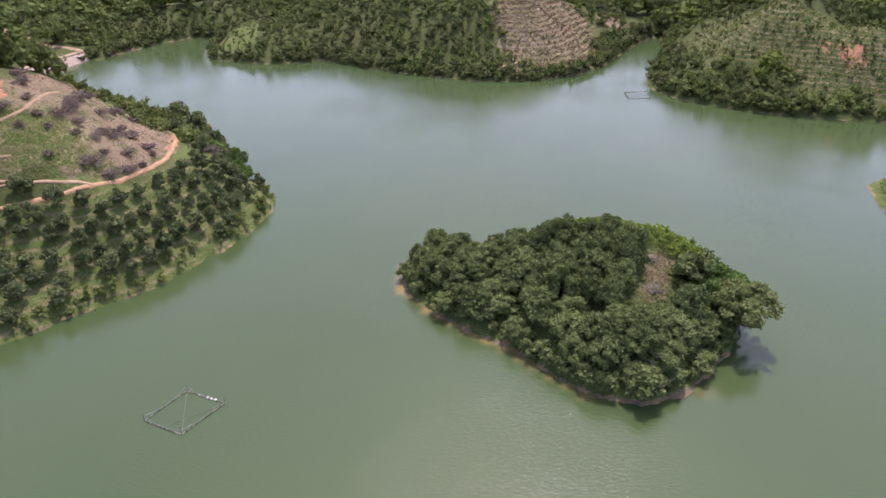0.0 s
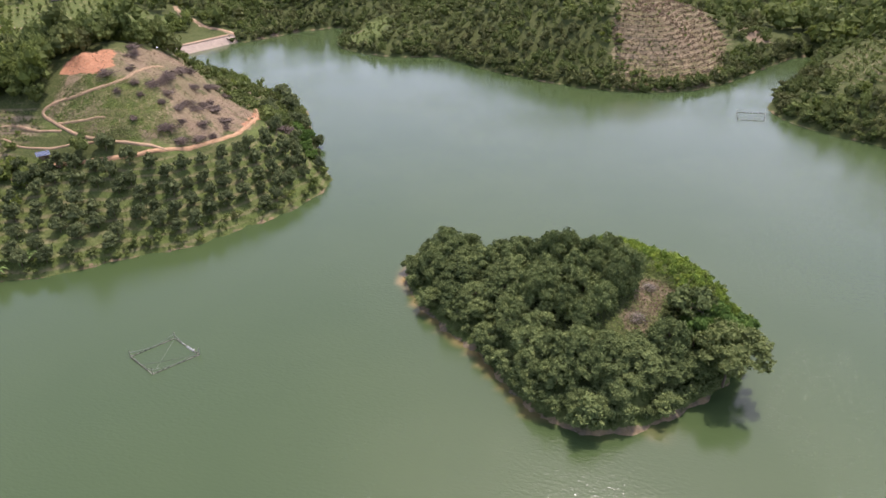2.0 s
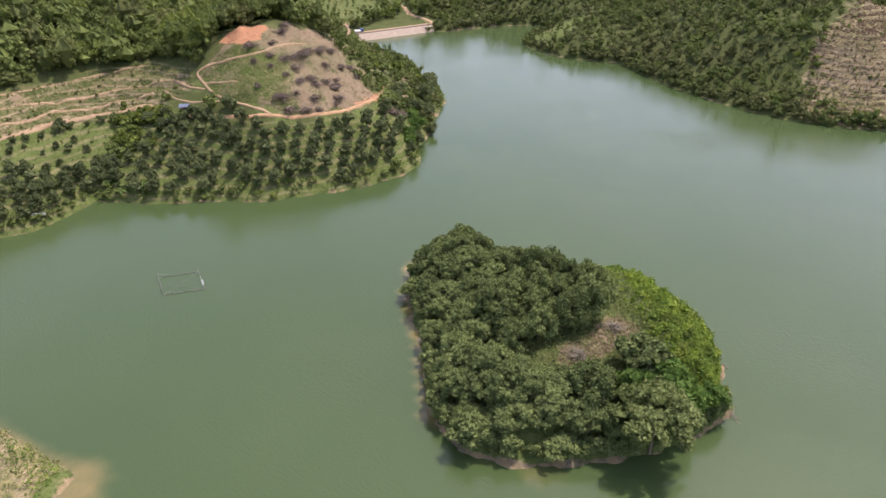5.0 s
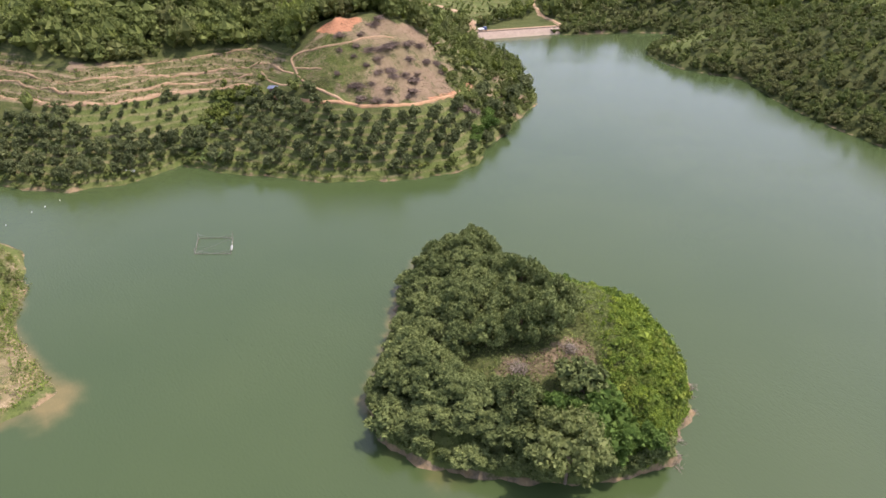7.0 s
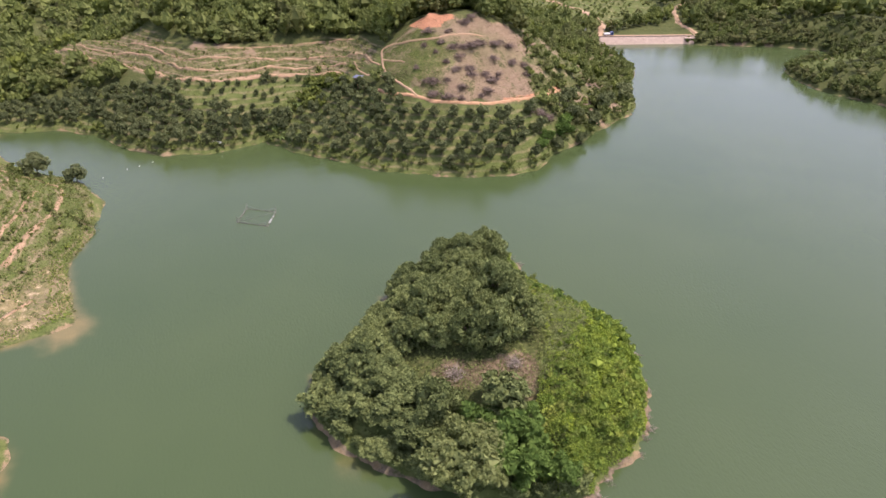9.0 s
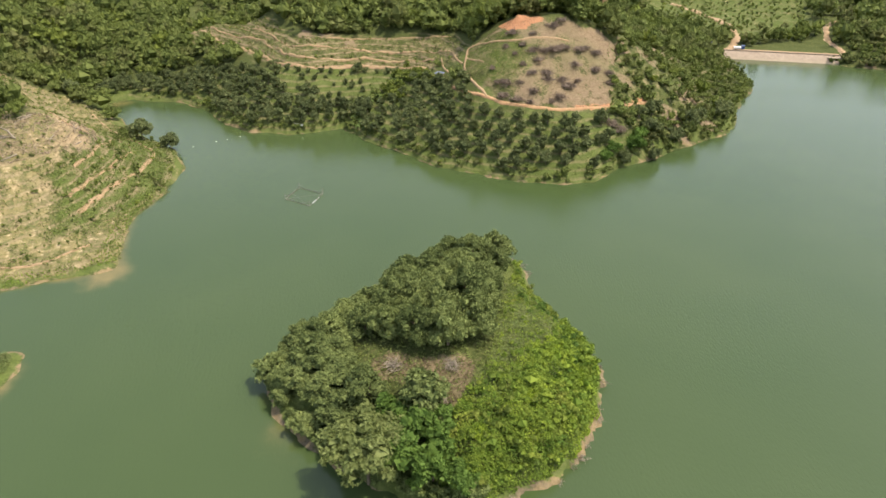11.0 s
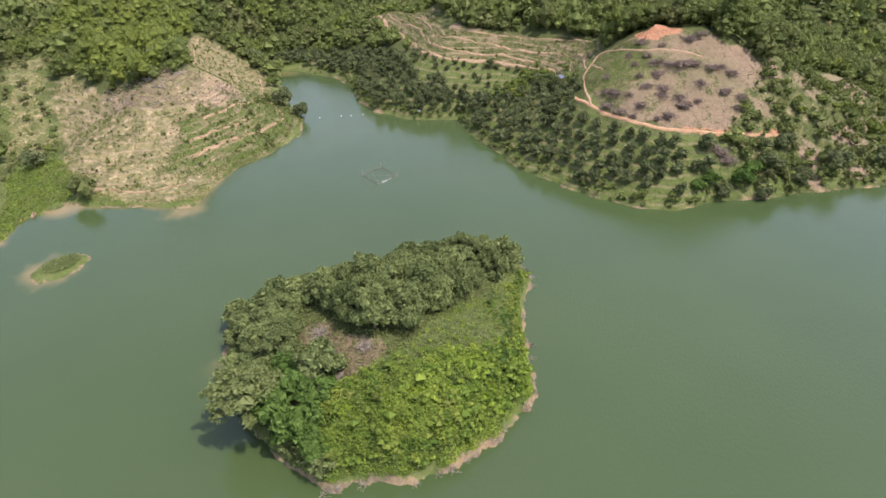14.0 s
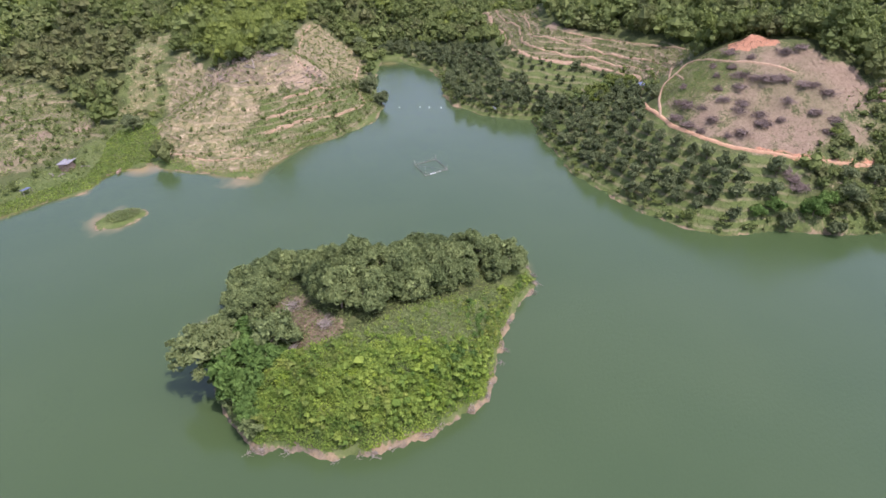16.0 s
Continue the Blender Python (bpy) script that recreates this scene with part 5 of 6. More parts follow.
def build_woods(rest):
    if rest:
        wood_stuff("inlet_orchard", [(x, y, 0.82 * k) for x, y, k in rest], 400, 300, 0.3, "dark orchard trees in rows beside the inlet", 3.4, 3.2, LEAF_ROWS, 6)
    rng = random.Random(31)
    open_land = [ORCHARD, SCAR, STRIP, HEADLAND, VALLEY, SOUTH_SLOPE, N_TERRACE, NE_TERRACE, FAR_FIELD, CAPE_MEADOW]
    west, north, south, far, hill, bright = [], [], [], [], [], []
    gap = 3.75
    grid = [(x + rng.uniform(-1.5, 1.5), y + rng.uniform(-1.5, 1.5)) for y in np.arange(-150, 420, gap) for x in np.arange(-300, 235, gap)]
    g = np.array(grid)
    ok = edge_distance(g[:, 0], g[:, 1], LAKE) < -1.6
    for ring in open_land:
        ragged = 5 * wobble(g[:, 0], g[:, 1], 17, 77) if ring in (N_TERRACE, NE_TERRACE) else 0
        ok &= edge_distance(g[:, 0], g[:, 1], ring) + ragged < (-0.2 if ring is HEADLAND else -1.5)
    ok &= ~((g[:, 0] > 10) & (g[:, 1] < 200)) & ~((g[:, 0] > 120) & (g[:, 1] < 209))
    for _, wide, _, line in TRACKS:
        ok &= line_distance(g[:, 0], g[:, 1], line) > wide / 2 + 1.5
    ok &= ~((np.abs(g[:, 0] + 168) < 16) & (g[:, 1] > 238) & (g[:, 1] < 296))
    # scrub with gaps east of the bare hill
    scrub = (g[:, 0] > -150) & (g[:, 0] < -40) & (g[:, 1] > 163) & (g[:, 1] < 245)
    ok &= ~(scrub & (wobble(g[:, 0], g[:, 1], 14, 33) > 0.05))
    for x, y, r in GAPS:
        ok &= np.hypot(g[:, 0] - x, g[:, 1] - y) > r
    for (x, y), good in zip(grid, ok):
        if not good:
            continue
        reach = math.hypot(x + 30, y - 130)
        s = rng.choice((0.6, 0.8, 0.95, 1.05, 1.3)) * rng.uniform(0.85, 1.15)
        if -150 < x < -40 and 163 < y < 245:
            s *= 0.58
        if 124 < y < 172 and -130 < x < -98:
            hill.append((x, y, max(s, 1.0)))
            continue
        if reach > 245:
            if rng.random() < 0.24:
                far.append((x, y, s * 1.6))
        elif y > 200 and x > -165 and y > 245:
            north.append((x, y, s * 0.68))
        elif y > 30:
            west.append((x, y, s * (1.2 if -185 < x < -98 and 60 < y < 172 else 0.98)))
        else:
            (bright if inside(x, y, BRIGHT_WOOD) > -2 else south).append((x, y, s))
    out = [(x + rng.uniform(-4, 4), y + rng.uniform(-4, 4)) for y in np.arange(-240, 520, 9.8) for x in np.arange(-420, 200, 9.8) if not (-300 < x < 235 and -150 < y < 420)]
    far += [(x, y, rng.uniform(1.7, 2.3)) for x, y in out if (x < 0.62 * y - 10 or (y < -140 and x < 60)) and (y > 430 or y < 390) and -0.9 * y - 500 < x and y - 0.75 * x < 720]
    wood_stuff("hilltop_wood", hill, 450, 420, 0.3, "tall dark green trees above the bare hill", 6.8, 6.4, blobs=10, bright_share=0.8)
    wood_stuff("bright_wood", bright, 460, 420, 0.19, "bright green thicket of slender trees above the headland", blobs=5)
    wood_stuff("west_wood", west, 410, 165, 0.36, "dense mixed green forest on the hillside", blobs=4)
    wood_stuff("north_wood", north, 420, 80, 0.46, "dense dark green forest above the far shore", blobs=4, shift=-0.2, bright_share=0.6)
    wood_stuff("south_wood", south, 430, 165, 0.36, "dense green forest and thicket in the valley", blobs=4)
    wood_stuff("far_wood", far, 440, 44, 0.78, "distant forest on the ridges", blobs=3)


def scatter_plants(name, ring, gap, size, seed, label, material, chance=1.0, ragged=0.9, leaves=32, avoid=(), rows=0.0):
    rng = random.Random(seed)
    r = np.array(ring)
    (x0, y0), (x1, y1) = r.min(0), r.max(0)
    pts = [(x + rng.uniform(-ragged, ragged), y + rng.uniform(-ragged, ragged), rng.uniform(*size)) for y in np.arange(y0, y1, gap) for x in np.arange(x0, x1, gap)]
    a = np.array(pts)
    ok = (edge_distance(a[:, 0], a[:, 1], ring) > 0.5) & (edge_distance(a[:, 0], a[:, 1], LAKE) < -1)
    for other in avoid:
        ok &= edge_distance(a[:, 0], a[:, 1], other) < 0
    if rows:
        level = height(a[:, 0], a[:, 1]) / rows
        ok &= level - np.floor(level) < 0.4
    pts = [p for p, good in zip(pts, ok) if good and rng.random() < chance]
    if pts:
        wood_stuff(name, pts, seed, leaves, 0.36, label, 2.0, 1.5, material, 4)


def build_scrub():
    scatter_plants("headland_saplings", HEADLAND, 1.8, (0.14, 0.5), 501, "small planted saplings and weeds on the dry terraces", LEAF_FOREST, 0.85, rows=1.7)
    scatter_plants("headland_scrub", HEAD_GREEN, 3.0, (0.2, 0.75), 502, "green scrub along the headland bank", LEAF_FOREST, 0.5)
    scatter_plants("slope_scrub", SOUTH_SLOPE, 2.6, (0.2, 0.95), 503, "low green scrub on the dry slope", LEAF_FOREST, 0.65, avoid=(SHORE_GRASS,))
    scatter_plants("valley_scrub", VALLEY, 2.8, (0.3, 1.2), 504, "green bushes and weeds on the valley floor", LEAF_FOREST, 0.42, avoid=(SHORE_GRASS,))
    scatter_plants("strip_scrub", STRIP, 3.2, (0.25, 0.55), 505, "low shrubs on the terraced strip", LEAF_FOREST, 0.6)
    scatter_plants("east_scrub", EAST_SCRUB, 2.4, (0.25, 1.5), 511, "lush bushes and scrub on the wooded bank", LEAF_FOREST, 0.6, leaves=64)
    cover_stuff("slope_weeds", SOUTH_SLOPE, 16000, 0.26, LEAF_FOREST, "green weeds over the dry slope", 518, 0.4, 0.7, (0.2, 1.0), None, lambda x, y, rng: wobble(x, y, 9, 93) + 0.7 * wobble(x, y, 3.2, 94) > -0.25, 0.5)
    cover_stuff("valley_weeds", VALLEY, 9000, 0.3, LEAF_FOREST, "rank green weeds on the valley floor", 519, 0.3, 0.9, (0.1, 1.0), None, lambda x, y, rng: (y > -24) | (wobble(x, y, 7, 97) > 0.3), 0.7)
    cover_stuff("valley_grass", VALLEY, 6500, 0.24, LEAF_SLOPE, "pale yellow-green grass up the valley side", 526, 0.3, 0.5, (0.2, 1.2), None, lambda x, y, rng: y < -14, 0.4)
    cover_stuff("gap_weeds", EAST_SCRUB, 9000, 0.26, LEAF_SLOPE, "dry olive grass between the bushes", 520, 0.4, 0.6, (0.0, 1.0), None, lambda x, y, rng: wobble(x, y, 6, 95) > -0.4, 0.5)
    cover_stuff("felled_brush", FELLED, 7000, 0.2, LEAF_GREY, "grey-brown felled brush lying on the headland", 512, 0.3, 0.5, (0, 1), None, lambda x, y, rng: (np.mod(height(x, y) / 1.3 + 0.3 * wobble(x, y, 9, 96), 1) < 0.55) | (rng.uniform(0, 1, len(x)) < 0.25), 0.7)
    cover_stuff("hill_litter", SCAR, 9000, 0.14, LEAF_BROWN, "dry brown grass and litter on the bare hill", 513, 0.5, 0.3, (0, 1), None, lambda x, y, rng: edge_distance(x, y, SCAR_GREEN) < 4 * rng.uniform(-1, 1, len(x)), 0.4)
    cover_stuff("hill_grass", SCAR_GREEN, 9000, 0.15, LEAF_FOREST, "short green grass on the hill", 524, 0.2, 0.3, (0.3, 1.0), high=0.3)
    cover_stuff("headland_litter", HEADLAND, 7000, 0.16, LEAF_DRY, "dry brown litter and cut weeds on the headland", 514, 0.8, 0.4, high=0.5)
    cover_stuff("headland_weeds", HEADLAND, 32000, 0.22, LEAF_FOREST, "patches of green weeds on the dry headland", 517, 0.6, 0.6, (0.1, 1.0), None,
                lambda x, y, rng: (wobble(x, y, 7, 91) + 0.7 * wobble(x, y, 2.6, 92) + 0.9 * smooth(edge_distance(x, y, HEAD_GREEN), -3, 2) - 1.2 * smooth(edge_distance(x, y, FELLED), -2, 1) > 0.12) & (rng.uniform(0, 1, len(x)) < 0.9), 0.5)
    cover_stuff("orchard_weeds", ORCHARD, 16000, 0.22, LEAF_FOREST, "uneven grass and weeds between the orchard trees", 515, 0.5, 0.5, (0.0, 0.8), high=0.5)
    cover_stuff("strip_grass", STRIP, 7000, 0.2, LEAF_BROWN, "brown dry grass on the terraced strip", 523, 0.5, 0.5, high=0.3)
    cover_stuff("strip_weeds", STRIP, 16000, 0.22, LEAF_FOREST, "patchy weeds on the terraced strip", 516, 0.5, 0.5, (0.2, 0.9), high=0.4)
    cover_stuff("terrace_grass", N_TERRACE, 20000, 0.34, LEAF_BROWN, "brown grass on the terraced hill", 521, 0.2, 0.6, (0.0, 1.0), None, lambda x, y, rng: rng.uniform(0, 1, len(x)) < 0.35 + 0.65 * (np.mod(height(x, y) / 1.5, 1) < 0.5), 0.5)
    cover_stuff("plantation_grass", NE_TERRACE, 9000, 0.34, LEAF_FOREST, "dull grass between the young trees", 522, 0.2, 0.5, (0.1, 0.8), high=0.4)
    scatter_plants("cape_shrubs", CAPE_MEADOW, 2.6, (0.3, 1.0), 527, "low shrubs over the grassy cape", LEAF_FOREST, 0.5)
    cover_stuff("headland_shore_grass", [(-2, 10), (-4.5, 20), (-7, 31), (-11, 33), (-20, 31), (-32, 30), (-44, 33.5), (-44, 36), (-32, 33), (-22, 34), (-8, 37), (0, 18), (1, 8)], 5000, 0.2, LEAF_VINE, "green grass and weeds along the headland shore", 528, 0.1, 0.4, (0.0, 0.6), high=0.4)
    scatter_plants("terrace_scrub", N_TERRACE, 2.6, (0.25, 0.7), 506, "scattered shrubs on the terraced brown hill", LEAF_FOREST, 0.3)
    scatter_plants("terrace_foot_scrub", [(16, 300), (18, 258), (40, 259), (62, 271), (76, 300), (70, 318), (66, 290), (56, 276), (40, 270), (27, 276), (24, 300)], 2.3, (0.5, 1.5), 525, "dark bushes along the foot of the terraced hill", LEAF_FOREST, 0.5)
    scatter_plants("plantation", NE_TERRACE, 1.9, (0.35, 0.8), 507, "young trees planted along the terraces", LEAF_FOREST, 0.9, rows=1.6)
    scatter_plants("meadow_shrubs", MEADOW, 3.6, (0.2, 0.5), 508, "low shrubs scattered over the pasture", LEAF_FOREST, 0.5)
    scatter_plants("far_plantation", FAR_FIELD, 5.0, (0.7, 1.3), 509, "rows of young trees in the valley fields", LEAF_FOREST, 0.8, 0.4)


build_island_trees()
build_island_cover()
build_banks()
build_brush()
build_woods(build_orchard())
build_scrub()

# ---- made things ----


def box_mesh(name, size, material, bevel=0.02):
    bm = bmesh.new()
    bmesh.ops.create_cube(bm, size=1)
    bmesh.ops.scale(bm, vec=size, verts=bm.verts)
    if bevel:
        bmesh.ops.bevel(bm, geom=bm.edges[:], offset=bevel, segments=1, affect="EDGES")
    me = bpy.data.meshes.new(name)
    bm.to_mesh(me)
    bm.free()
    me.materials.append(material)
    return me


def rod(name, a, b, thick, material, sides=6):
    a, b = np.array(a, float), np.array(b, float)
    return quick_mesh(name, *tube([a, (a + b) / 2, b], [thick] * 3, sides), material, True)


def float_mesh(name, radius, tall, material):
    v, f = tube([(0, 0, -tall / 2), (0, 0, -tall * 0.35), (0, 0, tall * 0.35), (0, 0, tall / 2)], [radius * 0.5, radius, radius, radius * 0.5], 10)
    return quick_mesh(name, v, f, material, True)


def net_frame(corners, label, seed):
    """A floating fish net: poles on the water between four corner posts, with slack ropes and floats."""
    c = np.array(corners, float)
    mid = c.mean(0)
    ob = thing("fish_net_frame", mid[0], mid[1], 0, label, "fishing net")
    rng = np.random.RandomState(seed)
    q = [(p - mid) for p in c]
    for k in range(4):
        a, b = q[k], q[(k + 1) % 4]
        part("pole", rod("pole", (*a, 0.06), (*b, 0.06), 0.06, BAMBOO), ob)
        part("post", rod("post", (*a, -0.8), (a[0] + 0.05, a[1], 1.5), 0.055, BAMBOO), ob)
        n = 9
        pts = [(*(a + (b - a) * i / n), 1.0 - 0.75 * math.sin(math.pi * i / n) + rng.uniform(-0.04, 0.04)) for i in range(n + 1)]
        part("net_rope", quick_mesh("net_rope", *tube(pts, [0.03] * (n + 1), 4), ROPE), ob)
        for i in range(1, n):
            s = a + (b - a) * i / n
            if rng.uniform() < 0.7:
                f = part("float", float_mesh("float", 0.11, 0.22, WHITE if (k == 0 and 2 < i < 7) else DARK), ob)
                f.location = (*s, 0.08)
    for a, b in ((q[0], q[2]), (q[1], (q[2] + q[3]) / 2)):
        part("net_rope", rod("net_rope", (*a, 0.05), (*b, 0.05), 0.03, ROPE, 4), ob)
    for i in range(3):
        f = part("float", float_mesh("float", 0.2, 0.26, WHITE), ob, "white foam float")
        f.location = (*(q[0] + (q[1] - q[0]) * (0.55 + 0.1 * i)), 0.1)


def build_dam():
    a, b = np.array([-172.5, 240.0]), np.array([-157.5, 290.0])
    run = (b - a) / np.linalg.norm(b - a)
    out = np.array([run[1], -run[0]])
    ob = thing("dam", *((a + b) / 2), 0, "low earth dam with a sloping concrete face and a road on top", "dam")
    mid = (a + b) / 2
    tagged(ob, kind="structure")
    n = 10
    for i in range(n):
        s, e = a + (b - a) * (i / n) + run * 0.02, a + (b - a) * ((i + 1) / n) - run * 0.02
        v = []
        for p in (s, e):
            for off, z in ((3.2, -1.2), (-2.8, 2.6), (-3.1, 2.6), (-3.1, 1.9), (2.6, -1.6)):
                v.append((*(p + out * off - mid), z))
        f = [(0, 5, 6, 1), (1, 6, 7, 2), (2, 7, 8, 3), (3, 8, 9, 4), (4, 9, 5, 0)]
        part("face_slab", quick_mesh("face_slab", v, f, CONCRETE), ob)
    v = []
    for i in range(31):
        p = a + (b - a) * (i / 30)
        for off, z in ((-3.1, 2.45), (-3.4, 2.62), (-7.6, 2.62), (-13, 0.2), (-13, -1.5)):
            v.append((*(p + out * off - mid), z + 0.03 * math.sin(i * 1.7 + off)))
    i = np.arange(31 * 5).reshape(31, 5)
    f = np.stack([i[:-1, :-1], i[1:, :-1], i[1:, 1:], i[:-1, 1:]], -1).reshape(-1, 4)
    part("crest_road", quick_mesh("crest_road", v, f, ROAD), ob, "pale dirt road along the crest")
    for off in (-3.25,):
        k = part("parapet", box_mesh("parapet", (float(np.linalg.norm(b - a)), 0.3, 0.5), CONCRETE), ob)
        k.location = (*(out * off), 2.85)
        k.rotation_euler = (0, 0, math.atan2(run[1], run[0]))
    g = thing("sluice", *(b + out * -1 - run * 3), 0, "concrete sluice with a dark opening at the end of the dam", "sluice")
    # the sluice mouth's inner shade is a near-black slab on the wall
    for name, size, loc, m in (("wall", (5, 0.5, 3.4), (0, 0, 1.7), CONCRETE), ("wall", (0.5, 4, 3.4), (-2.6, -2.3, 1.7), CONCRETE), ("wall", (0.5, 4, 3.4), (2.6, -2.3, 1.7), CONCRETE),
                               ("deck", (6.4, 5.4, 0.35), (0, -1.8, 3.58), CONCRETE), ("opening", (4.4, 0.2, 2.2), (0, 0.36, 1.6), DARK)):
        k = part(name, box_mesh(name, size, m), g)
        k.location = loc
    g.scale = (0.8, 0.8, 0.6)
    g.rotation_euler = (0, 0, math.atan2(out[1], out[0]) - math.pi / 2)


def roof_sheet(wide, deep, waves, material):
    xs, ys, q = sheet(np.linspace(-wide / 2, wide / 2, waves * 4 + 1), np.linspace(-deep / 2, deep / 2, 3))
    z = 0.04 * np.sin(xs / wide * waves * 2 * math.pi)
    v = np.vstack([np.stack([xs, ys, z], -1), np.stack([xs, ys, z - 0.03], -1)])
    return quick_mesh("roof", v, np.vstack([q, q[:, ::-1] + len(xs)]), material)


def hut(x, y, turn, wide, deep, tall, label, roof_mat, wall_mat):
    z = ground_at(x, y)
    ob = thing("hut", x, y, z, label, "hut")
    ob.rotation_euler = (0, 0, turn)
    for sx in (-1, 1):
        for sy in (-1, 1):
            k = part("post", box_mesh("post", (0.14, 0.14, tall + 0.9 + 0.25 * sy), PLANK, 0.01), ob)
            k.location = (sx * wide / 2, sy * deep / 2, (tall - 0.3 + 0.25 * sy) / 2)
    for name, size, loc in (("wall", (wide, 0.08, tall - 0.2), (0, deep / 2 - 0.1, tall / 2)), ("wall", (0.08, deep, tall - 0.3), (-wide / 2 + 0.1, 0, tall / 2)), ("wall", (0.08, deep, tall - 0.3), (wide / 2 - 0.1, 0, tall / 2)),
                            ("floor", (wide, deep, 0.12), (0, 0, 0.35)), ("wall", (wide * 0.55, 0.08, tall - 0.3), (-wide * 0.2, -deep / 2 + 0.1, tall / 2))):
        k = part(name, box_mesh(name, size, wall_mat, 0.01), ob)
        k.location = loc
    r = part("roof", roof_sheet(wide + 1.0, deep + 1.0, 12, roof_mat), ob, "corrugated tin roof")
    r.location, r.rotation_euler = (0, 0, tall + 0.2), (0.1, 0, 0)
    return ob


def boat(x, y, turn, long, wide, label, material, z=0.0, group=""):
    """A small open boat with a pointed bow, ribs and a thwart."""
    ob = thing("boat", x, y, z, label, "boat", group)
    ob.rotation_euler = (0, 0, turn)
    rows = []
    for s in np.linspace(0, 1, 9):
        w = wide / 2 * (1 - abs(2 * s - 1) ** 2.6) + 0.05
        sheer = 0.42 + 0.25 * abs(2 * s - 1) ** 2
        rows.append([(long * (s - 0.5), k * w, z) for k, z in ((-1, sheer), (-0.75, 0.12), (0, -0.04), (0.75, 0.12), (1, sheer), (0.9, sheer), (0.65, 0.17), (0, 0.03), (-0.65, 0.17), (-0.9, sheer))])
    v = np.array(rows).reshape(-1, 3)
    f = [(i * 10 + j, i * 10 + (j + 1) % 10, (i + 1) * 10 + (j + 1) % 10, (i + 1) * 10 + j) for i in range(8) for j in range(10)]
    part("hull", quick_mesh("hull", v, f, material), ob)
    for s in (-0.2, 0.18):
        k = part("thwart", box_mesh("thwart", (0.22, wide * 0.85, 0.04), PLANK, 0.01), ob)
        k.location = (long * s, 0, 0.34)
    return ob


def truck(x, y, z, turn):
    ob = thing("truck", x, y, z, "small blue and white truck parked on the dam road", "truck")
    ob.rotation_euler = (0, 0, turn)
    for name, size, loc, m in (("chassis", (4.6, 1.5, 0.18), (0, 0, 0.55), DARK), ("cab", (1.3, 1.7, 1.35), (1.5, 0, 1.3), BLUE_PAINT), ("cargo_bed", (2.9, 1.75, 0.75), (-0.75, 0, 1.02), WHITE),
                               ("windscreen", (0.06, 1.45, 0.55), (2.15, 0, 1.55), DARK), ("side_window", (0.7, 1.74, 0.42), (1.55, 0, 1.6), DARK)):
        k = part(name, box_mesh(name, size, m, 0.06 if name != "windscreen" else 0.01), ob)
        k.location = loc
    for sx in (-1.4, 1.5):
        for sy in (-0.75, 0.75):
            part("wheel", rod("wheel", (sx, sy - 0.12, 0.38), (sx, sy + 0.12, 0.38), 0.38, DARK, 12), ob)


def tent(x, y, turn):
    """A ridge of white sheeting over poles."""
    ob = thing("tent", x, y, ground_at(x, y), "small white sheet tent among the valley fields", "tent")
    ob.rotation_euler = (0, 0, turn)
    v = [(sx * 1.8, sy * 1.7, z + d) for d in (0, -0.04) for sx in (-1, 1) for sy, z in ((-1, 0.3), (0, 2.3), (1, 0.3))]
    f = [(0, 1, 4, 3), (1, 2, 5, 4)]
    f += [tuple(i + 6 for i in q[::-1]) for q in f] + [(0, 3, 9, 6), (2, 8, 11, 5)]
    part("sheet", quick_mesh("sheet", v, f, WHITE), ob)
    for sx in (-1.7, 1.7):
        part("pole", rod("pole", (sx, 0, -0.3), (sx, 0, 2.2), 0.05, BAMBOO), ob)


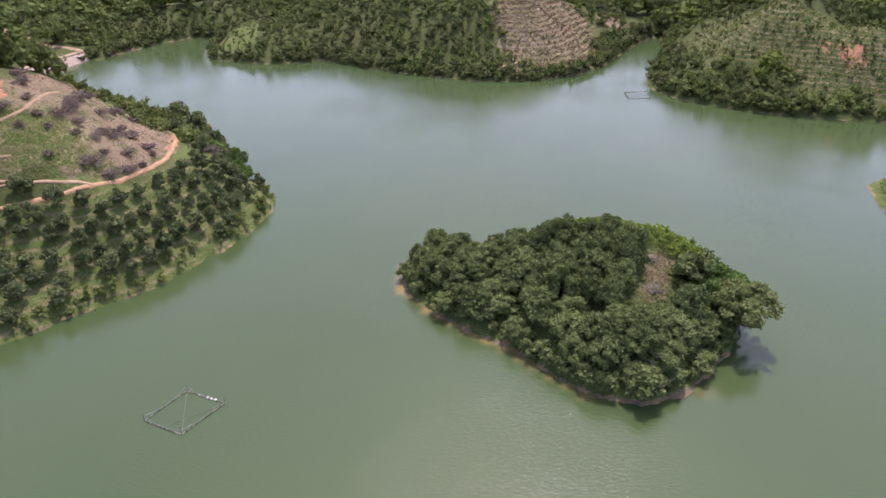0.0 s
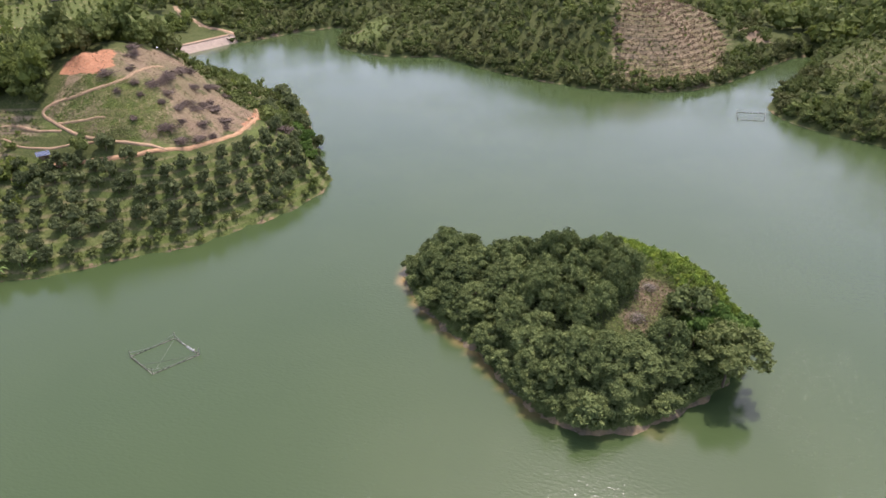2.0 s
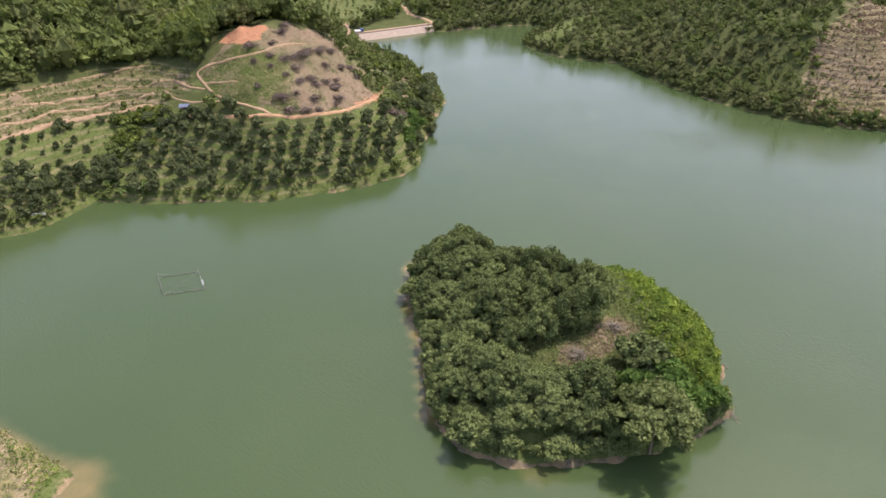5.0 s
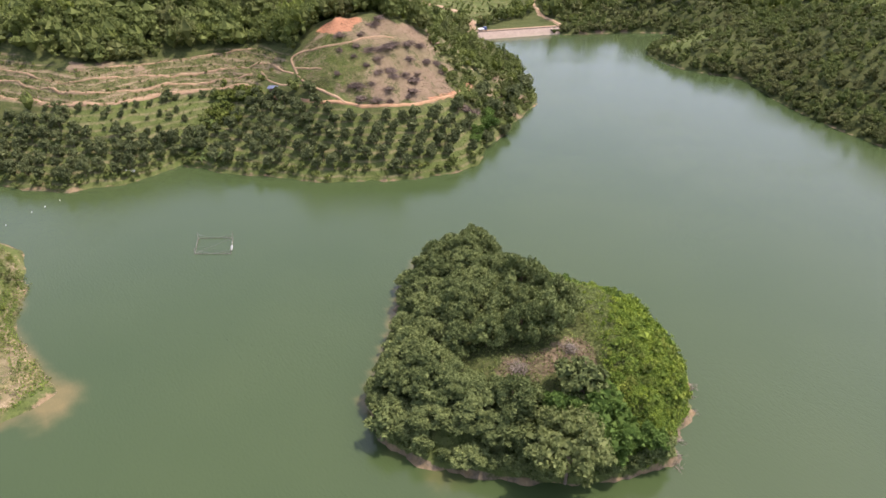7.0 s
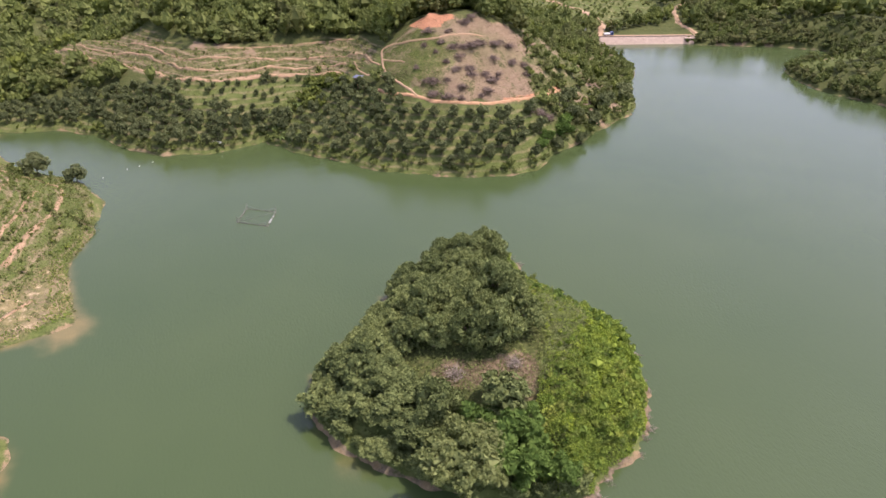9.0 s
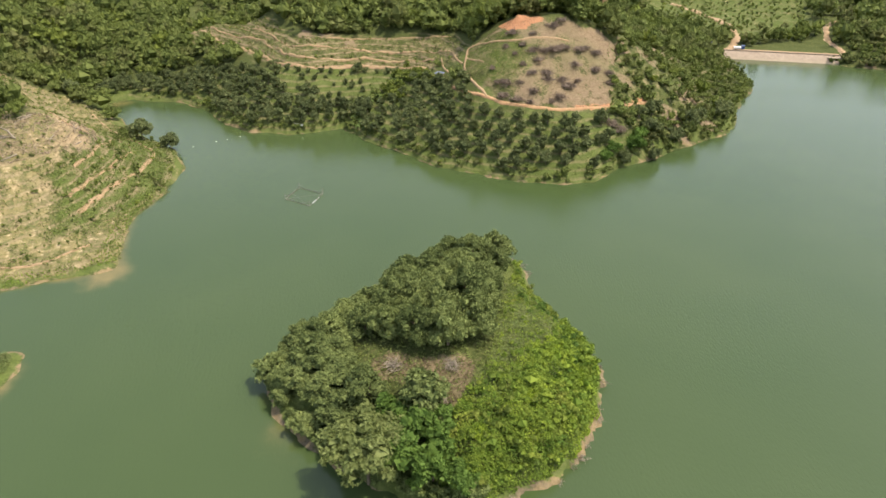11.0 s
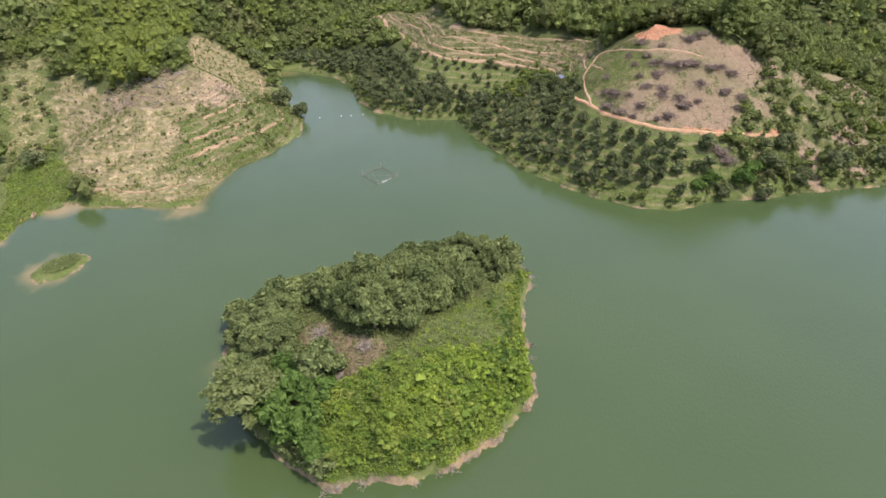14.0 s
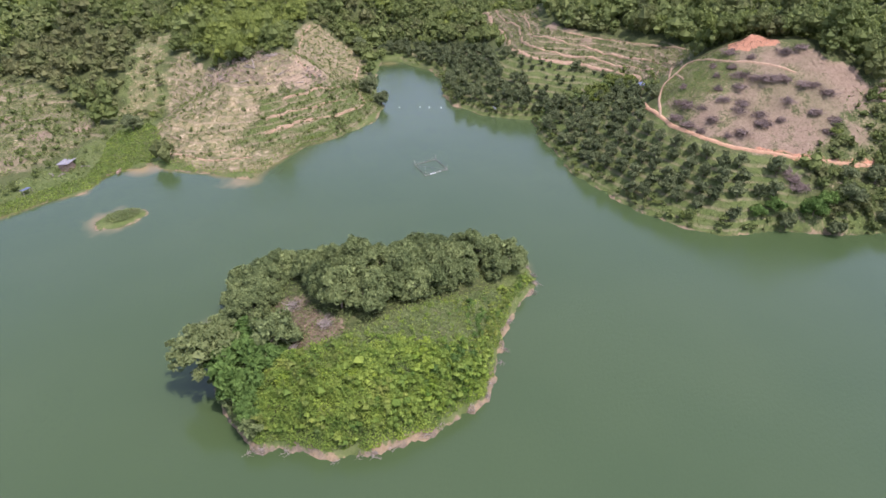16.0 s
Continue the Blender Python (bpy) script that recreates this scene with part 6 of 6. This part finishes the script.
def build_things():
    truck(-174.8, 251.6, 2.64, math.atan2(50, 15))
    tent(-190, 247.5, 0.6)
    net_frame([(-40.4, 77.0), (-33.6, 74.3), (-38.0, 67.8), (-44.5, 70.5)], "floating square fish net on bamboo poles with white floats", 1)
    net_frame([(69, 243.5), (78.5, 245), (77, 236), (68.5, 235)], "floating fish net on bamboo poles near the channel", 2)
    for x, y in ((-84, 47.5), (-80.5, 41), (-76.3, 35.2), (-82, 44)):
        ob = thing("buoy", x, y, 0.05, "small white float bobbing on the water", "buoy", "floats on the inlet")
        part("body", float_mesh("body", 0.13, 0.22, WHITE), ob)
        part("ring", rod("ring", (0, 0, 0.15), (0, 0, 0.4), 0.04, ROPE), ob)
    boat(-88.5, 65.3, 1.0, 3.4, 1.0, "white boat drawn up on the muddy bank", WHITE, ground_at(-88.5, 65.3) + 0.05)
    boat(9.5, 4.6, 0.6, 3.2, 0.9, "dark wooden boat at the muddy shore", PLANK, 0.0)
    hut(17.2, -5.6, 0.5, 3.2, 2.4, 2.1, "plank hut with a grey tin roof near the shore", TIN, PLANK)
    hut(-96.3, 110.8, 0.9, 1.9, 1.5, 1.7, "small farm shed under a blue and white sheet roof", TARP, PLANK)
    z = ground_at(31.2, 0.0)
    ob = thing("tarp_shelter", 31.2, 0.0, z, "low shelter under a faded blue tarp", "shelter")
    t = part("tarp", roof_sheet(2.2, 1.6, 3, TARP), ob)
    t.location, t.rotation_euler = (0, 0, 1.3), (0.15, 0.05, 0)
    for sx in (-1.1, 1.1):
        for sy in (-0.8, 0.8):
            part("pole", rod("pole", (sx, sy, -0.3), (sx, sy, 1.3 + 0.15 * sy), 0.05, BAMBOO), ob)
    farm = hut(-284, 312, 0.7, 6, 4, 2.6, "small farmhouse with an orange tiled roof among the fields", TILES, CONCRETE)
    farm.name = "farmhouse"
    for k, (x, y) in enumerate(((20.5, -3), (22, -4.5), (13.5, -3.5))):
        ob = thing("plank_stack", x, y, ground_at(x, y) + 0.02, "untidy stack of grey planks beside the hut", "planks")
        for i in range(4):
            b = part("plank", box_mesh("plank", (2.2, 0.25, 0.06), DEADWOOD, 0.01), ob)
            b.location, b.rotation_euler = (0.1 * i, 0.2 * (i % 2), 0.05 + 0.065 * i), (0, 0, 0.2 * i + k)


build_dam()
build_things()
